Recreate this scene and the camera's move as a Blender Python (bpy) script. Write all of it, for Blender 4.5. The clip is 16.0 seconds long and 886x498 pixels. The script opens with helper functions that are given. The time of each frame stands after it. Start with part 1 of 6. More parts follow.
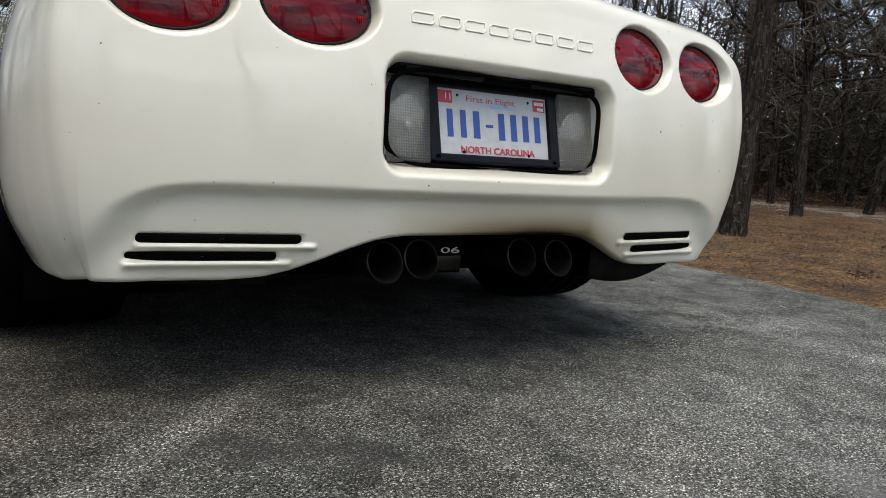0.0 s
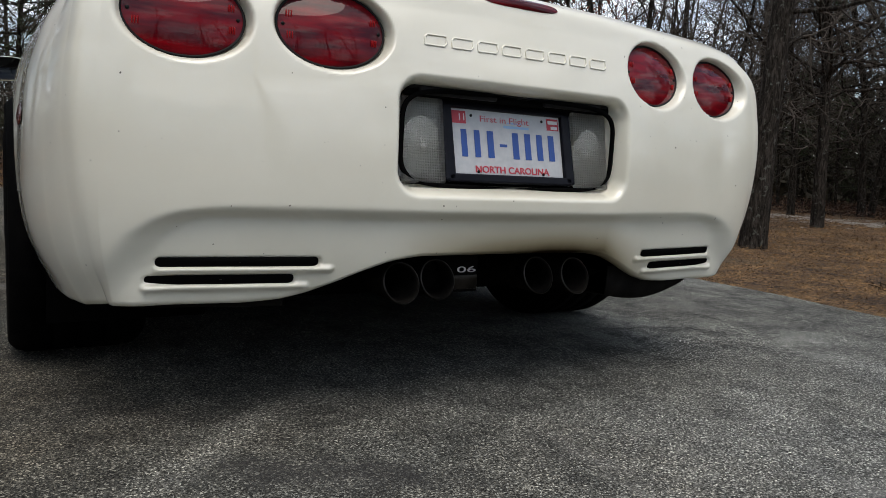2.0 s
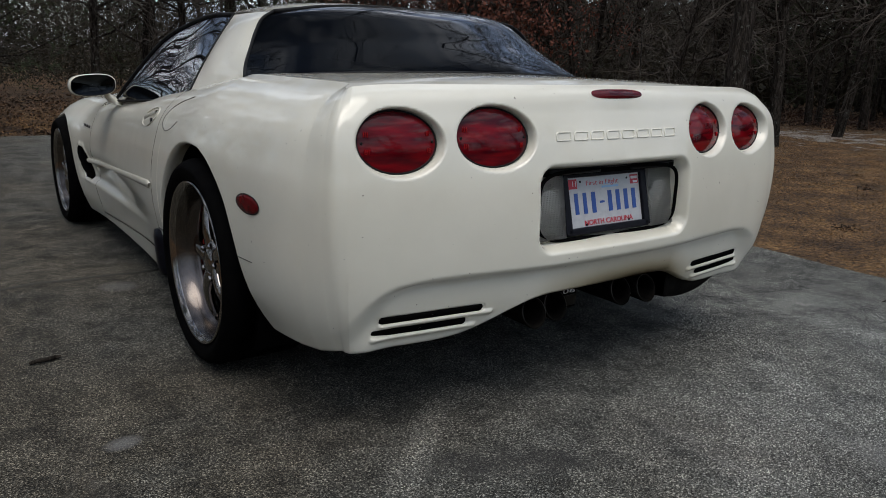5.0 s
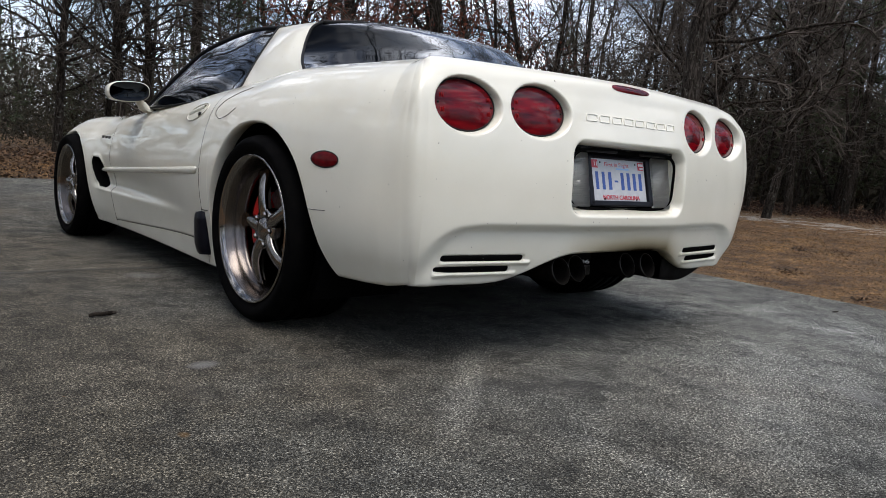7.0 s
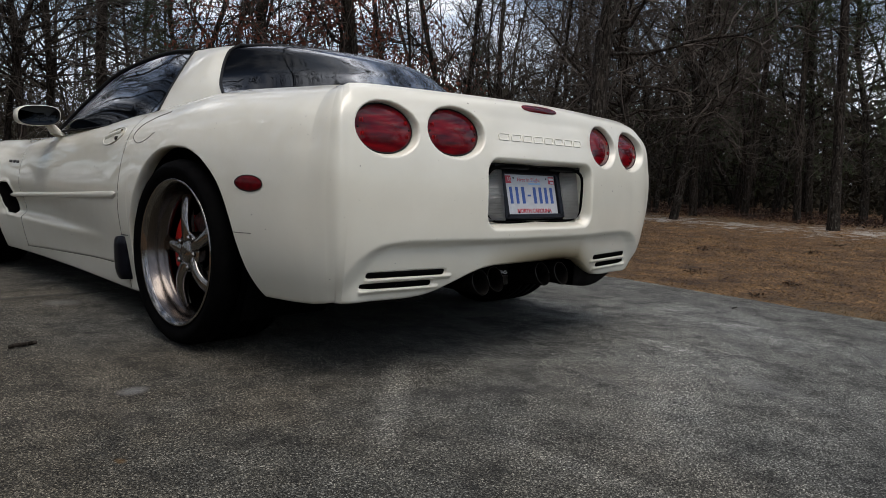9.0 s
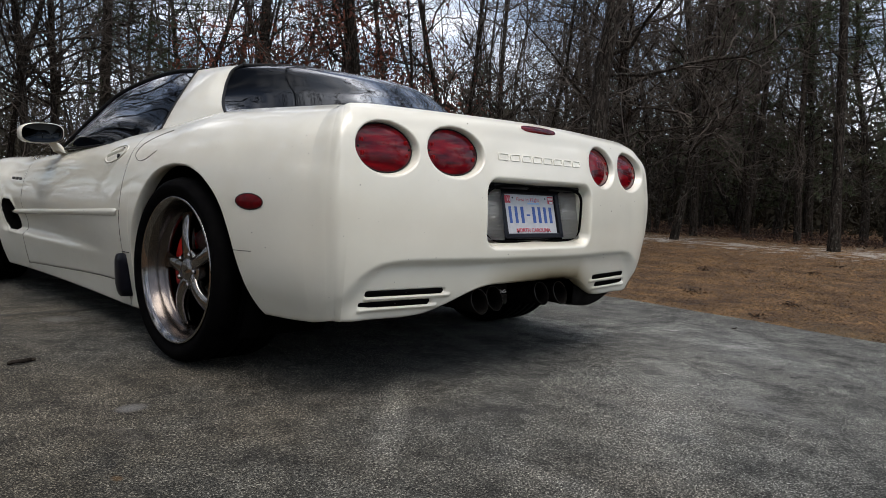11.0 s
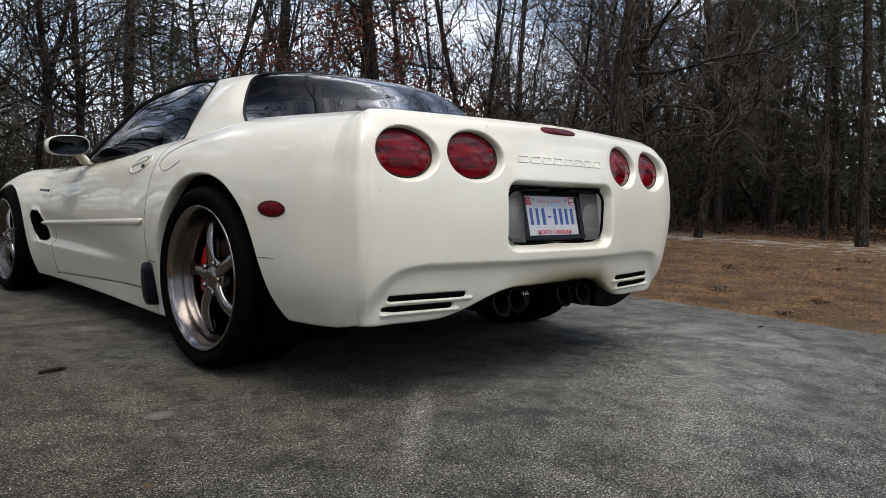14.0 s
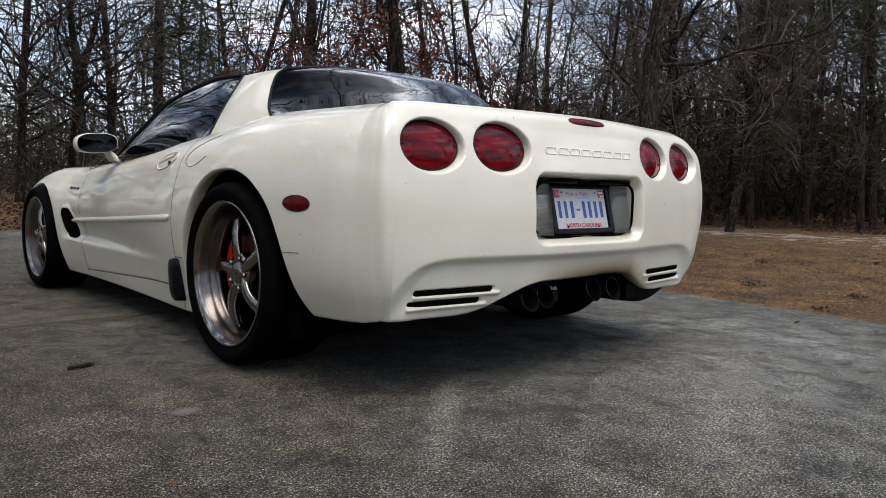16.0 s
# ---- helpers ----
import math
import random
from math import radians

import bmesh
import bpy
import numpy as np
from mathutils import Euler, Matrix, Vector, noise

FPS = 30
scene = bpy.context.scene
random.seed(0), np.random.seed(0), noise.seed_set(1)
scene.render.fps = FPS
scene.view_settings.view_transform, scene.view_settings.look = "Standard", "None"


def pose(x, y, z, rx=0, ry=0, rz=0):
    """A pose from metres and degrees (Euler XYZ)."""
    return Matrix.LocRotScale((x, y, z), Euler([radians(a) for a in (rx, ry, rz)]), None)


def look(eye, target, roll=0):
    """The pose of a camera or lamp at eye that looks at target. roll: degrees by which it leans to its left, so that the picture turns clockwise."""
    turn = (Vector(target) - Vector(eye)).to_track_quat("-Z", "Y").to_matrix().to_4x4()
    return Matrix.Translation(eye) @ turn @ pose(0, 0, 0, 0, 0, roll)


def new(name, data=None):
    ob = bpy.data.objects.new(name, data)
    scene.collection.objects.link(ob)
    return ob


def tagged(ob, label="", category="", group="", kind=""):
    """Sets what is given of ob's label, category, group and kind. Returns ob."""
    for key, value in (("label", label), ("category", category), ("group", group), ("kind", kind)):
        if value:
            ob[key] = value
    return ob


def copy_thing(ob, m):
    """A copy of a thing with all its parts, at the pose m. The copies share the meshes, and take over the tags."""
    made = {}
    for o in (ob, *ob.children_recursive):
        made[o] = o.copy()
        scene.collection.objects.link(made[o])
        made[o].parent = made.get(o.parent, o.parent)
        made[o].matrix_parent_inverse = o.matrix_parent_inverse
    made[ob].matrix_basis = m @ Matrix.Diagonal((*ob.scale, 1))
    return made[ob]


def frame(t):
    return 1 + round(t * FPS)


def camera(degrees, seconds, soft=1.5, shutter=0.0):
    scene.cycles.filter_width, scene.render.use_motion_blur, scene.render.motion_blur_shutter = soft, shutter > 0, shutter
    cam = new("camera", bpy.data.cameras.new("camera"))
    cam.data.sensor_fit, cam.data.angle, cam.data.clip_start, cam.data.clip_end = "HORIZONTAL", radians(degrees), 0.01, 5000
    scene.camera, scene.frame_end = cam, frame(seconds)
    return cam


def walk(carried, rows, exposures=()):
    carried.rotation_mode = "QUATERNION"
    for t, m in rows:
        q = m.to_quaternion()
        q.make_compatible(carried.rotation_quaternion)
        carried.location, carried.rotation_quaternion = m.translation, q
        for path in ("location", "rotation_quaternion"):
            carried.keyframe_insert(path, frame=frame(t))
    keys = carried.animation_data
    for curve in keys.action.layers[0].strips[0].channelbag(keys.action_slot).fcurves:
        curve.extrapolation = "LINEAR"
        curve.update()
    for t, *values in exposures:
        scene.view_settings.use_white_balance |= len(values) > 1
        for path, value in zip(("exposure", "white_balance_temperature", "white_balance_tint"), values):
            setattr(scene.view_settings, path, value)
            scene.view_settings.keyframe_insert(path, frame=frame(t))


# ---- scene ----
import itertools

cam = camera(61.7, 16.0, soft=0.9)
PATH = [
    (0, (-0.997, -1.291, 0.557), (0.074, 0.375, 0.274), 4.2),
    (0.5, (-0.998, -1.294, 0.568), (0.048, 0.392, 0.321), 3.9),
    (1, (-0.999, -1.295, 0.562), (0.027, 0.405, 0.327), 3.3),
    (1.5, (-0.999, -1.295, 0.562), (0.03, 0.404, 0.325), 3.3),
    (2, (-0.996, -1.297, 0.565), (0.034, 0.4, 0.323), 3.2),
    (2.5, (-1.0, -1.292, 0.562), (0.04, 0.397, 0.309), 3.1),
    (3, (-0.974, -1.292, 0.59), (0.085, 0.383, 0.319), 3.9),
    (3.5, (-0.993, -1.278, 0.655), (0.023, 0.417, 0.347), 4.7),
    (3.7, (-1.036, -1.288, 0.73), (-0.066, 0.422, 0.361), 4.5),
    (5.8, (-1.955, -1.437, 1.006), (-0.708, 0.048, 0.519), 2.0),
    (6, (-1.99, -1.425, 0.991), (-0.717, 0.047, 0.527), 3.1),
    (6.5, (-2.073, -1.456, 0.78), (-0.814, 0.034, 0.339), 3.7),
    (7, (-2.127, -1.515, 0.654), (-0.846, -0.001, 0.397), 4.4),
    (7.5, (-2.2, -1.543, 0.672), (-0.948, 0.002, 0.459), 3.2),
    (8, (-2.234, -1.566, 0.689), (-0.964, -0.034, 0.488), 2.6),
    (8.5, (-2.218, -1.575, 0.693), (-0.854, -0.127, 0.486), 3.0),
    (9, (-2.2, -1.584, 0.689), (-0.763, -0.21, 0.469), 3.0),
    (11.5, (-2.206, -1.595, 0.693), (-0.772, -0.21, 0.53), 3.3),
    (12, (-2.21, -1.594, 0.696), (-0.789, -0.197, 0.53), 2.9),
    (12.5, (-2.212, -1.594, 0.696), (-0.807, -0.18, 0.528), 2.6),
    (13, (-2.209, -1.598, 0.699), (-0.812, -0.177, 0.528), 2.4),
    (13.5, (-2.207, -1.598, 0.697), (-0.816, -0.171, 0.53), 2.2),
    (14, (-2.205, -1.598, 0.695), (-0.81, -0.175, 0.529), 2.1),
    (14.5, (-2.203, -1.6, 0.699), (-0.804, -0.18, 0.531), 1.9),
    (15, (-2.205, -1.601, 0.7), (-0.827, -0.165, 0.511), 1.8),
    (15.5, (-2.202, -1.599, 0.698), (-0.831, -0.154, 0.523), 1.9),
    (16, (-2.176, -1.573, 0.683), (-0.835, -0.1, 0.506), 1.6),
]
EXPOSURES = [(t, s, 6880 if t < 2.2 else 7050 if t < 5 else 6450 if t < 6.8 else 6700 if t < 7.2 else 6870, 10 if t < 6.8 else 12) for t, s in ((0.0, 0.30), (0.5, 0.14), (1.0, -0.05), (1.5, 0.0), (2.0, 0.0), (2.5, -0.30), (3.0, -0.46), (3.5, -0.66), (3.7, -0.64), (5.8, -0.15), (6.0, -0.06), (6.5, 0.50), (7.0, 0.30), (7.5, -0.05), (8.0, 0.22), (8.5, -0.18), (9.0, -0.18), (11.5, 0.15), (12.0, 0.19), (12.5, -0.28), (13.0, -0.28), (13.5, 0.16), (14.0, 0.22), (14.5, 0.17), (15.0, -0.06), (15.5, 0.03), (16.0, 0.22))]
walk(cam, [(t, look(eye, target, roll)) for t, eye, target, roll in PATH], EXPOSURES)


# ---- sky and light ----
world = bpy.data.worlds.new("sky")
scene.world = world
world.use_nodes = True
wn, wl = world.node_tree.nodes, world.node_tree.links
wn.clear()
sky = wn.new("ShaderNodeTexSky")
sky.sky_type, sky.sun_disc = "NISHITA", False
sky.sun_elevation, sky.sun_rotation = radians(69), radians(201)
sky.air_density, sky.dust_density, sky.ozone_density = 1.0, 2.0, 1.5
coord = wn.new("ShaderNodeTexCoord")
squash = wn.new("ShaderNodeMapping")
squash.inputs["Scale"].default_value = (1.0, 1.0, 2.6)
wl.new(coord.outputs["Generated"], squash.inputs["Vector"])
cloud = wn.new("ShaderNodeTexNoise")
cloud.inputs["Scale"].default_value = 3.4
cloud.inputs["Detail"].default_value = 7.0
cloud.inputs["Roughness"].default_value = 0.58
wl.new(squash.outputs["Vector"], cloud.inputs["Vector"])
cover = wn.new("ShaderNodeValToRGB")
cover.color_ramp.elements[0].position, cover.color_ramp.elements[0].color = 0.45, (0.08, 0.08, 0.08, 1)
cover.color_ramp.elements[1].position, cover.color_ramp.elements[1].color = 0.62, (0.97, 0.97, 0.97, 1)
wl.new(cloud.outputs["Fac"], cover.inputs["Fac"])
grey = wn.new("ShaderNodeTexNoise")
grey.inputs["Scale"].default_value = 5.5
grey.inputs["Detail"].default_value = 6.0
wl.new(squash.outputs["Vector"], grey.inputs["Vector"])
tone = wn.new("ShaderNodeValToRGB")
tone.color_ramp.elements[0].position, tone.color_ramp.elements[0].color = 0.35, (5.8, 6.9, 8.7, 1)
tone.color_ramp.elements[1].position, tone.color_ramp.elements[1].color = 0.68, (13.0, 13.6, 14.6, 1)
wl.new(grey.outputs["Fac"], tone.inputs["Fac"])
blend = wn.new("ShaderNodeMix")
blend.data_type = "RGBA"
wl.new(cover.outputs["Color"], blend.inputs[0])
wl.new(sky.outputs["Color"], blend.inputs[6])
wl.new(tone.outputs["Color"], blend.inputs[7])
back = wn.new("ShaderNodeBackground")
back.inputs["Strength"].default_value = 0.15
wl.new(blend.outputs[2], back.inputs["Color"])
wo = wn.new("ShaderNodeOutputWorld")
wl.new(back.outputs["Background"], wo.inputs["Surface"])

sun = new("sun", bpy.data.lights.new("sun", "SUN"))
sun.data.energy, sun.data.angle, sun.data.color = 1.9, radians(46), (1.0, 0.96, 0.9)
sun.matrix_world = look((-1.5, -3.9, 11), (0, 0, 0))


# ---- materials ----
def material(name, color=(0.5, 0.5, 0.5), rough=0.5, metal=0.0, spec=0.5):
    m = bpy.data.materials.new(name)
    m.use_nodes = True
    b = m.node_tree.nodes["Principled BSDF"]
    b.inputs["Base Color"].default_value = (*color, 1)
    b.inputs["Roughness"].default_value = rough
    b.inputs["Metallic"].default_value = metal
    b.inputs["Specular IOR Level"].default_value = spec
    return m


def node(m, kind, **values):
    n = m.node_tree.nodes.new(kind)
    for k, v in values.items():
        n.inputs[k.replace("_", " ")].default_value = v
    return n


def link(m, a, b):
    m.node_tree.links.new(a, b)


def principled(m):
    return m.node_tree.nodes["Principled BSDF"]


def noise_tex(m, scale, detail=4.0, rough=0.55, space="Object"):
    c = m.node_tree.nodes.new("ShaderNodeTexCoord")
    n = node(m, "ShaderNodeTexNoise", Scale=scale, Detail=detail, Roughness=rough)
    link(m, c.outputs[space], n.inputs["Vector"])
    return n


def ramp(m, source, *stops):
    r = m.node_tree.nodes.new("ShaderNodeValToRGB")
    e = r.color_ramp.elements
    while len(e) < len(stops):
        e.new(0.5)
    for el, (p, c) in zip(e, stops):
        el.position, el.color = p, (*c, 1)
    link(m, source, r.inputs["Fac"])
    return r


def mixed(m, fac, a, b, mode="MIX"):
    n = m.node_tree.nodes.new("ShaderNodeMix")
    n.data_type, n.blend_type = "RGBA", mode
    if isinstance(fac, float):
        n.inputs[0].default_value = fac
    else:
        link(m, fac, n.inputs[0])
    for slot, v in ((6, a), (7, b)):
        if isinstance(v, tuple):
            n.inputs[slot].default_value = (*v, 1)
        else:
            link(m, v, n.inputs[slot])
    return n.outputs[2]


def bump(m, height, strength=0.3, distance=0.01):
    n = node(m, "ShaderNodeBump", Strength=strength, Distance=distance)
    link(m, height, n.inputs["Height"])
    link(m, n.outputs["Normal"], principled(m).inputs["Normal"])
    return n


def calc(m, op, a, b=0.0, clamp=False):
    n = m.node_tree.nodes.new("ShaderNodeMath")
    n.operation, n.use_clamp = op, clamp
    for i, v in enumerate((a, b)):
        if isinstance(v, (int, float)):
            n.inputs[i].default_value = v
        else:
            link(m, v, n.inputs[i])
    return n.outputs[0]


def varied(name, c1, c2, scale, rough=0.6, metal=0.0, detail=5.0, bump_strength=0.0, bump_distance=0.005, second=None):
    m = material(name, c1, rough, metal)
    n = noise_tex(m, scale, detail)
    col = ramp(m, n.outputs["Fac"], (0.32, c1), (0.68, c2)).outputs["Color"]
    if second:
        n2 = noise_tex(m, second[0], 3.0)
        f = ramp(m, n2.outputs["Fac"], (0.4, (0, 0, 0)), (0.7, (1, 1, 1)))
        col = mixed(m, f.outputs["Color"], col, second[1])
    link(m, col, principled(m).inputs["Base Color"])
    if bump_strength:
        bump(m, n.outputs["Fac"], bump_strength, bump_distance)
    return m


# off-white car paint: creamy base, faint road film, clear coat, soot round the exhaust opening
PAINT = material("white_paint", (0.66, 0.645, 0.575), 0.32)
pn = noise_tex(PAINT, 3.0, 6.0)
pc = ramp(PAINT, pn.outputs["Fac"], (0.35, (0.72, 0.70, 0.588)), (0.65, (0.78, 0.76, 0.65))).outputs["Color"]
speck = noise_tex(PAINT, 95.0, 1.0)
sf = ramp(PAINT, speck.outputs["Fac"], (0.79, (0, 0, 0)), (0.805, (1, 1, 1)))
pc = mixed(PAINT, sf.outputs["Color"], pc, (0.10, 0.085, 0.06))
pos = node(PAINT, "ShaderNodeTexCoord")
xyz = node(PAINT, "ShaderNodeSeparateXYZ")
link(PAINT, pos.outputs["Object"], xyz.inputs["Vector"])


out_x = calc(PAINT, "ABSOLUTE", calc(PAINT, "SUBTRACT", xyz.outputs["X"], 0.02))
lip_z = calc(PAINT, "SUBTRACT", 0.362, calc(PAINT, "MULTIPLY", calc(PAINT, "MAXIMUM", calc(PAINT, "SUBTRACT", out_x, 0.27), 0.0), 0.50))
above = calc(PAINT, "SUBTRACT", 1.0, calc(PAINT, "DIVIDE", calc(PAINT, "SUBTRACT", xyz.outputs["Z"], lip_z), 0.100), True)
beside = calc(PAINT, "SUBTRACT", 1.0, calc(PAINT, "POWER", calc(PAINT, "DIVIDE", calc(PAINT, "SUBTRACT", xyz.outputs["X"], 0.13), 0.44), 2.0), True)
rearward = calc(PAINT, "SUBTRACT", 1.0, calc(PAINT, "MULTIPLY", calc(PAINT, "MAXIMUM", calc(PAINT, "SUBTRACT", xyz.outputs["Y"], 0.16), 0.0), 20.0), True)
soot = calc(PAINT, "MULTIPLY", calc(PAINT, "MULTIPLY", calc(PAINT, "POWER", above, 2.0), calc(PAINT, "POWER", beside, 1.6)), rearward)
soot = calc(PAINT, "MULTIPLY", soot, calc(PAINT, "ADD", calc(PAINT, "MULTIPLY", pn.outputs["Fac"], 0.8), 0.62), True)
pc = mixed(PAINT, calc(PAINT, "POWER", soot, 0.6), pc, mixed(PAINT, 1.0, pc, (0.52, 0.42, 0.24), "MULTIPLY"))
pc = mixed(PAINT, calc(PAINT, "POWER", soot, 1.3), pc, (0.016, 0.011, 0.006))
link(PAINT, pc, principled(PAINT).inputs["Base Color"])
clean = calc(PAINT, "SUBTRACT", 1.0, soot, True)
link(PAINT, clean, principled(PAINT).inputs["Coat Weight"])
link(PAINT, calc(PAINT, "MULTIPLY", clean, 0.5), principled(PAINT).inputs["Specular IOR Level"])
principled(PAINT).inputs["Coat IOR"].default_value = 1.65
principled(PAINT).inputs["Coat Roughness"].default_value = 0.022
film = noise_tex(PAINT, 14.0, 5.0)
link(PAINT, ramp(PAINT, film.outputs["Fac"], (0.3, (0.40, 0.40, 0.40)), (0.7, (0.55, 0.55, 0.55))).outputs["Color"], principled(PAINT).inputs["Roughness"])

BLACK = varied("black_plastic", (0.005, 0.005, 0.0055), (0.010, 0.010, 0.0105), 40.0, 0.55)
# near-black without sheen: shade of cavities put into the colour, also black seals
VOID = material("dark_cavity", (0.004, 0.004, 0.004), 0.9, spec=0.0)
RUBBER = varied("tyre_rubber", (0.0016, 0.0016, 0.0019), (0.0038, 0.0037, 0.0036), 22.0, 0.72, bump_strength=0.15, bump_distance=0.001)
principled(RUBBER).inputs["Specular IOR Level"].default_value = 0.02
principled(BLACK).inputs["Specular IOR Level"].default_value = 0.15
CHROME = material("chrome", (0.30, 0.280, 0.262), 0.07, 1.0)
link(CHROME, ramp(CHROME, noise_tex(CHROME, 18.0, 5.0).outputs["Fac"], (0.35, (0.04, 0.04, 0.04)), (0.75, (0.15, 0.15, 0.15))).outputs["Color"], principled(CHROME).inputs["Roughness"])
BARREL = varied("wheel_barrel", (0.115, 0.100, 0.092), (0.165, 0.148, 0.138), 12.0, 0.22, 1.0)
STEEL = varied("exhaust_steel", (0.006, 0.0055, 0.005), (0.055, 0.05, 0.045), 9.0, 0.28, 1.0)
# soot and the under-tail shade, both put into a sheenless near-black
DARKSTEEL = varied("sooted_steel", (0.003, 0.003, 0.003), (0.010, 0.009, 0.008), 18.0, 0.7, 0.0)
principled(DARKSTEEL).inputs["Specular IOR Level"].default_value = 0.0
IRON = varied("brake_iron", (0.10, 0.095, 0.09), (0.2, 0.19, 0.18), 60.0, 0.4, 0.9)
CALIPER = varied("red_caliper", (0.60, 0.014, 0.010), (0.48, 0.010, 0.010), 30.0, 0.4)
LINER = material("wheel_well", (0.005, 0.005, 0.005), 0.95, spec=0.0)

GLASS = material("tinted_glass", (0.003, 0.004, 0.006), 0.008, spec=0.5)
principled(GLASS).inputs["Transmission Weight"].default_value = 0.4
principled(GLASS).inputs["IOR"].default_value = 1.065

LENS = material("red_lens", (0.1, 0.004, 0.006), 0.03, spec=0.3)
lc_ = node(LENS, "ShaderNodeTexCoord")
lm_ = node(LENS, "ShaderNodeMapping", Scale=(0.5, 0.5, 3.0))
link(LENS, lc_.outputs["Object"], lm_.inputs["Vector"])
ln = node(LENS, "ShaderNodeTexNoise", Scale=16.0, Detail=3.0)
link(LENS, lm_.outputs["Vector"], ln.inputs["Vector"])
link(LENS, ramp(LENS, ln.outputs["Fac"], (0.36, (0.045, 0.001, 0.004)), (0.67, (0.175, 0.002, 0.006))).outputs["Color"], principled(LENS).inputs["Base Color"])
MARKER = varied("dark_red_lens", (0.075, 0.002, 0.004), (0.12, 0.003, 0.006), 40.0, 0.12)
principled(MARKER).inputs["Specular IOR Level"].default_value = 0.12
REFLEX = material("red_reflector", (0.30, 0.008, 0.010), 0.3, spec=0.1)
CLEAR = material("clear_lamp_lens", (0.66, 0.66, 0.64), 0.30, spec=0.4)
principled(CLEAR).inputs["Transmission Weight"].default_value = 0.95
principled(CLEAR).inputs["IOR"].default_value = 1.3
cf_ = node(CLEAR, "ShaderNodeTexCoord")
flutes = []
for axis in ("X", "Z"):
    wv = node(CLEAR, "ShaderNodeTexWave", Scale=55.0, Distortion=0.0)
    wv.bands_direction = axis
    link(CLEAR, cf_.outputs["Object"], wv.inputs["Vector"])
    flutes.append(wv.outputs["Fac"])
bump(CLEAR, calc(CLEAR, "ADD", *flutes), 0.5, 0.002)
REFLECTOR = material("lamp_reflector", (0.72, 0.72, 0.70), 0.6, 1.0)
GLINT = material("bulb_silver", (0.92, 0.91, 0.88), 0.45, 1.0)
BOWL = varied("dull_reflector", (0.22, 0.22, 0.215), (0.42, 0.42, 0.41), 30.0, 0.38, 0.9)
PLATE = varied("plate_white", (0.44, 0.46, 0.48), (0.52, 0.53, 0.54), 60.0, 0.35)
BLUE = material("plate_blue", (0.015, 0.07, 0.30), 0.4)
PALEBLUE = material("plate_pale_blue", (0.25, 0.45, 0.68), 0.4)
RED = material("plate_red", (0.50, 0.03, 0.05), 0.4)
NAVY = varied("plate_frame_black", (0.004, 0.004, 0.007), (0.007, 0.008, 0.012), 30.0, 0.35)
principled(NAVY).inputs["Specular IOR Level"].default_value = 0.12
WHITE = material("sticker_white", (0.7, 0.68, 0.68), 0.4)
SEAM = material("panel_gap", (0.05, 0.047, 0.04), 0.8)
MIRROR = material("mirror_glass", (0.016, 0.018, 0.02), 0.01, 1.0)


# ---- shape helpers ----
def spline(keys):
    """A smooth curve through (x, value) keys; value may be a tuple."""
    xs = np.array([k[0] for k in keys], float)
    ys = np.array([np.atleast_1d(k[1]) for k in keys], float)
    h = np.diff(xs)
    d = np.diff(ys, axis=0) / h[:, None]
    m = np.zeros_like(ys)
    m[0], m[-1] = d[0], d[-1]
    for i in range(1, len(xs) - 1):
        w1, w2 = 2 * h[i] + h[i - 1], h[i] + 2 * h[i - 1]
        same = d[i - 1] * d[i] > 0
        with np.errstate(divide="ignore", invalid="ignore"):
            m[i] = np.where(same, (w1 + w2) / (w1 / d[i - 1] + w2 / d[i]), 0)

    def at(x):
        x = np.atleast_1d(np.asarray(x, float))
        i = np.clip(np.searchsorted(xs, x) - 1, 0, len(xs) - 2)
        t = np.clip((x - xs[i]) / h[i], 0, 1)[:, None]
        hh = h[i][:, None]
        v = (2 * t**3 - 3 * t**2 + 1) * ys[i] + (t**3 - 2 * t**2 + t) * hh * m[i] + (3 * t**2 - 2 * t**3) * ys[i + 1] + (t**3 - t**2) * hh * m[i + 1]
        return v[:, 0] if v.shape[1] == 1 else v
    return at


def flow(points):
    """A rounded curve through points, by their index."""
    p = np.array(points, float)
    ch = np.maximum(np.linalg.norm(np.diff(p, axis=0), axis=1), 1e-6)
    s = np.concatenate(([0], np.cumsum(ch)))
    m = np.zeros_like(p)
    d = np.diff(p, axis=0) / ch[:, None]
    m[0], m[-1] = d[0], d[-1]
    for i in range(1, len(p) - 1):
        m[i] = (d[i - 1] * ch[i] + d[i] * ch[i - 1]) / (ch[i] + ch[i - 1])

    def at(q):
        q = np.atleast_1d(np.asarray(q, float))
        i = np.clip(np.floor(q).astype(int), 0, len(p) - 2)
        t, hh = (q - i)[:, None], ch[i][:, None]
        return (2 * t**3 - 3 * t**2 + 1) * p[i] + (t**3 - 2 * t**2 + t) * hh * m[i] + (3 * t**2 - 2 * t**3) * p[i + 1] + (t**3 - t**2) * hh * m[i + 1]
    return at


def smooth(a, b, x):
    t = np.clip((x - a) / (b - a), 0, 1)
    return t * t * (3 - 2 * t)


def mesh_of(name, verts, faces, mats, index=None, shade=True):
    me = bpy.data.meshes.new(name)
    me.from_pydata([tuple(map(float, v)) for v in verts], [], faces)
    for mt in mats if isinstance(mats, (list, tuple)) else [mats]:
        me.materials.append(mt)
    if index is not None:
        me.polygons.foreach_set("material_index", np.asarray(index, np.int32))
    if shade:
        me.polygons.foreach_set("use_smooth", np.ones(len(me.polygons), bool))
    me.update()
    return me


def piece(name, me, parent=None, label=""):
    ob = new(name, me)
    if parent is not None:
        ob.parent = parent
    if label:
        ob["label"] = label
    return ob


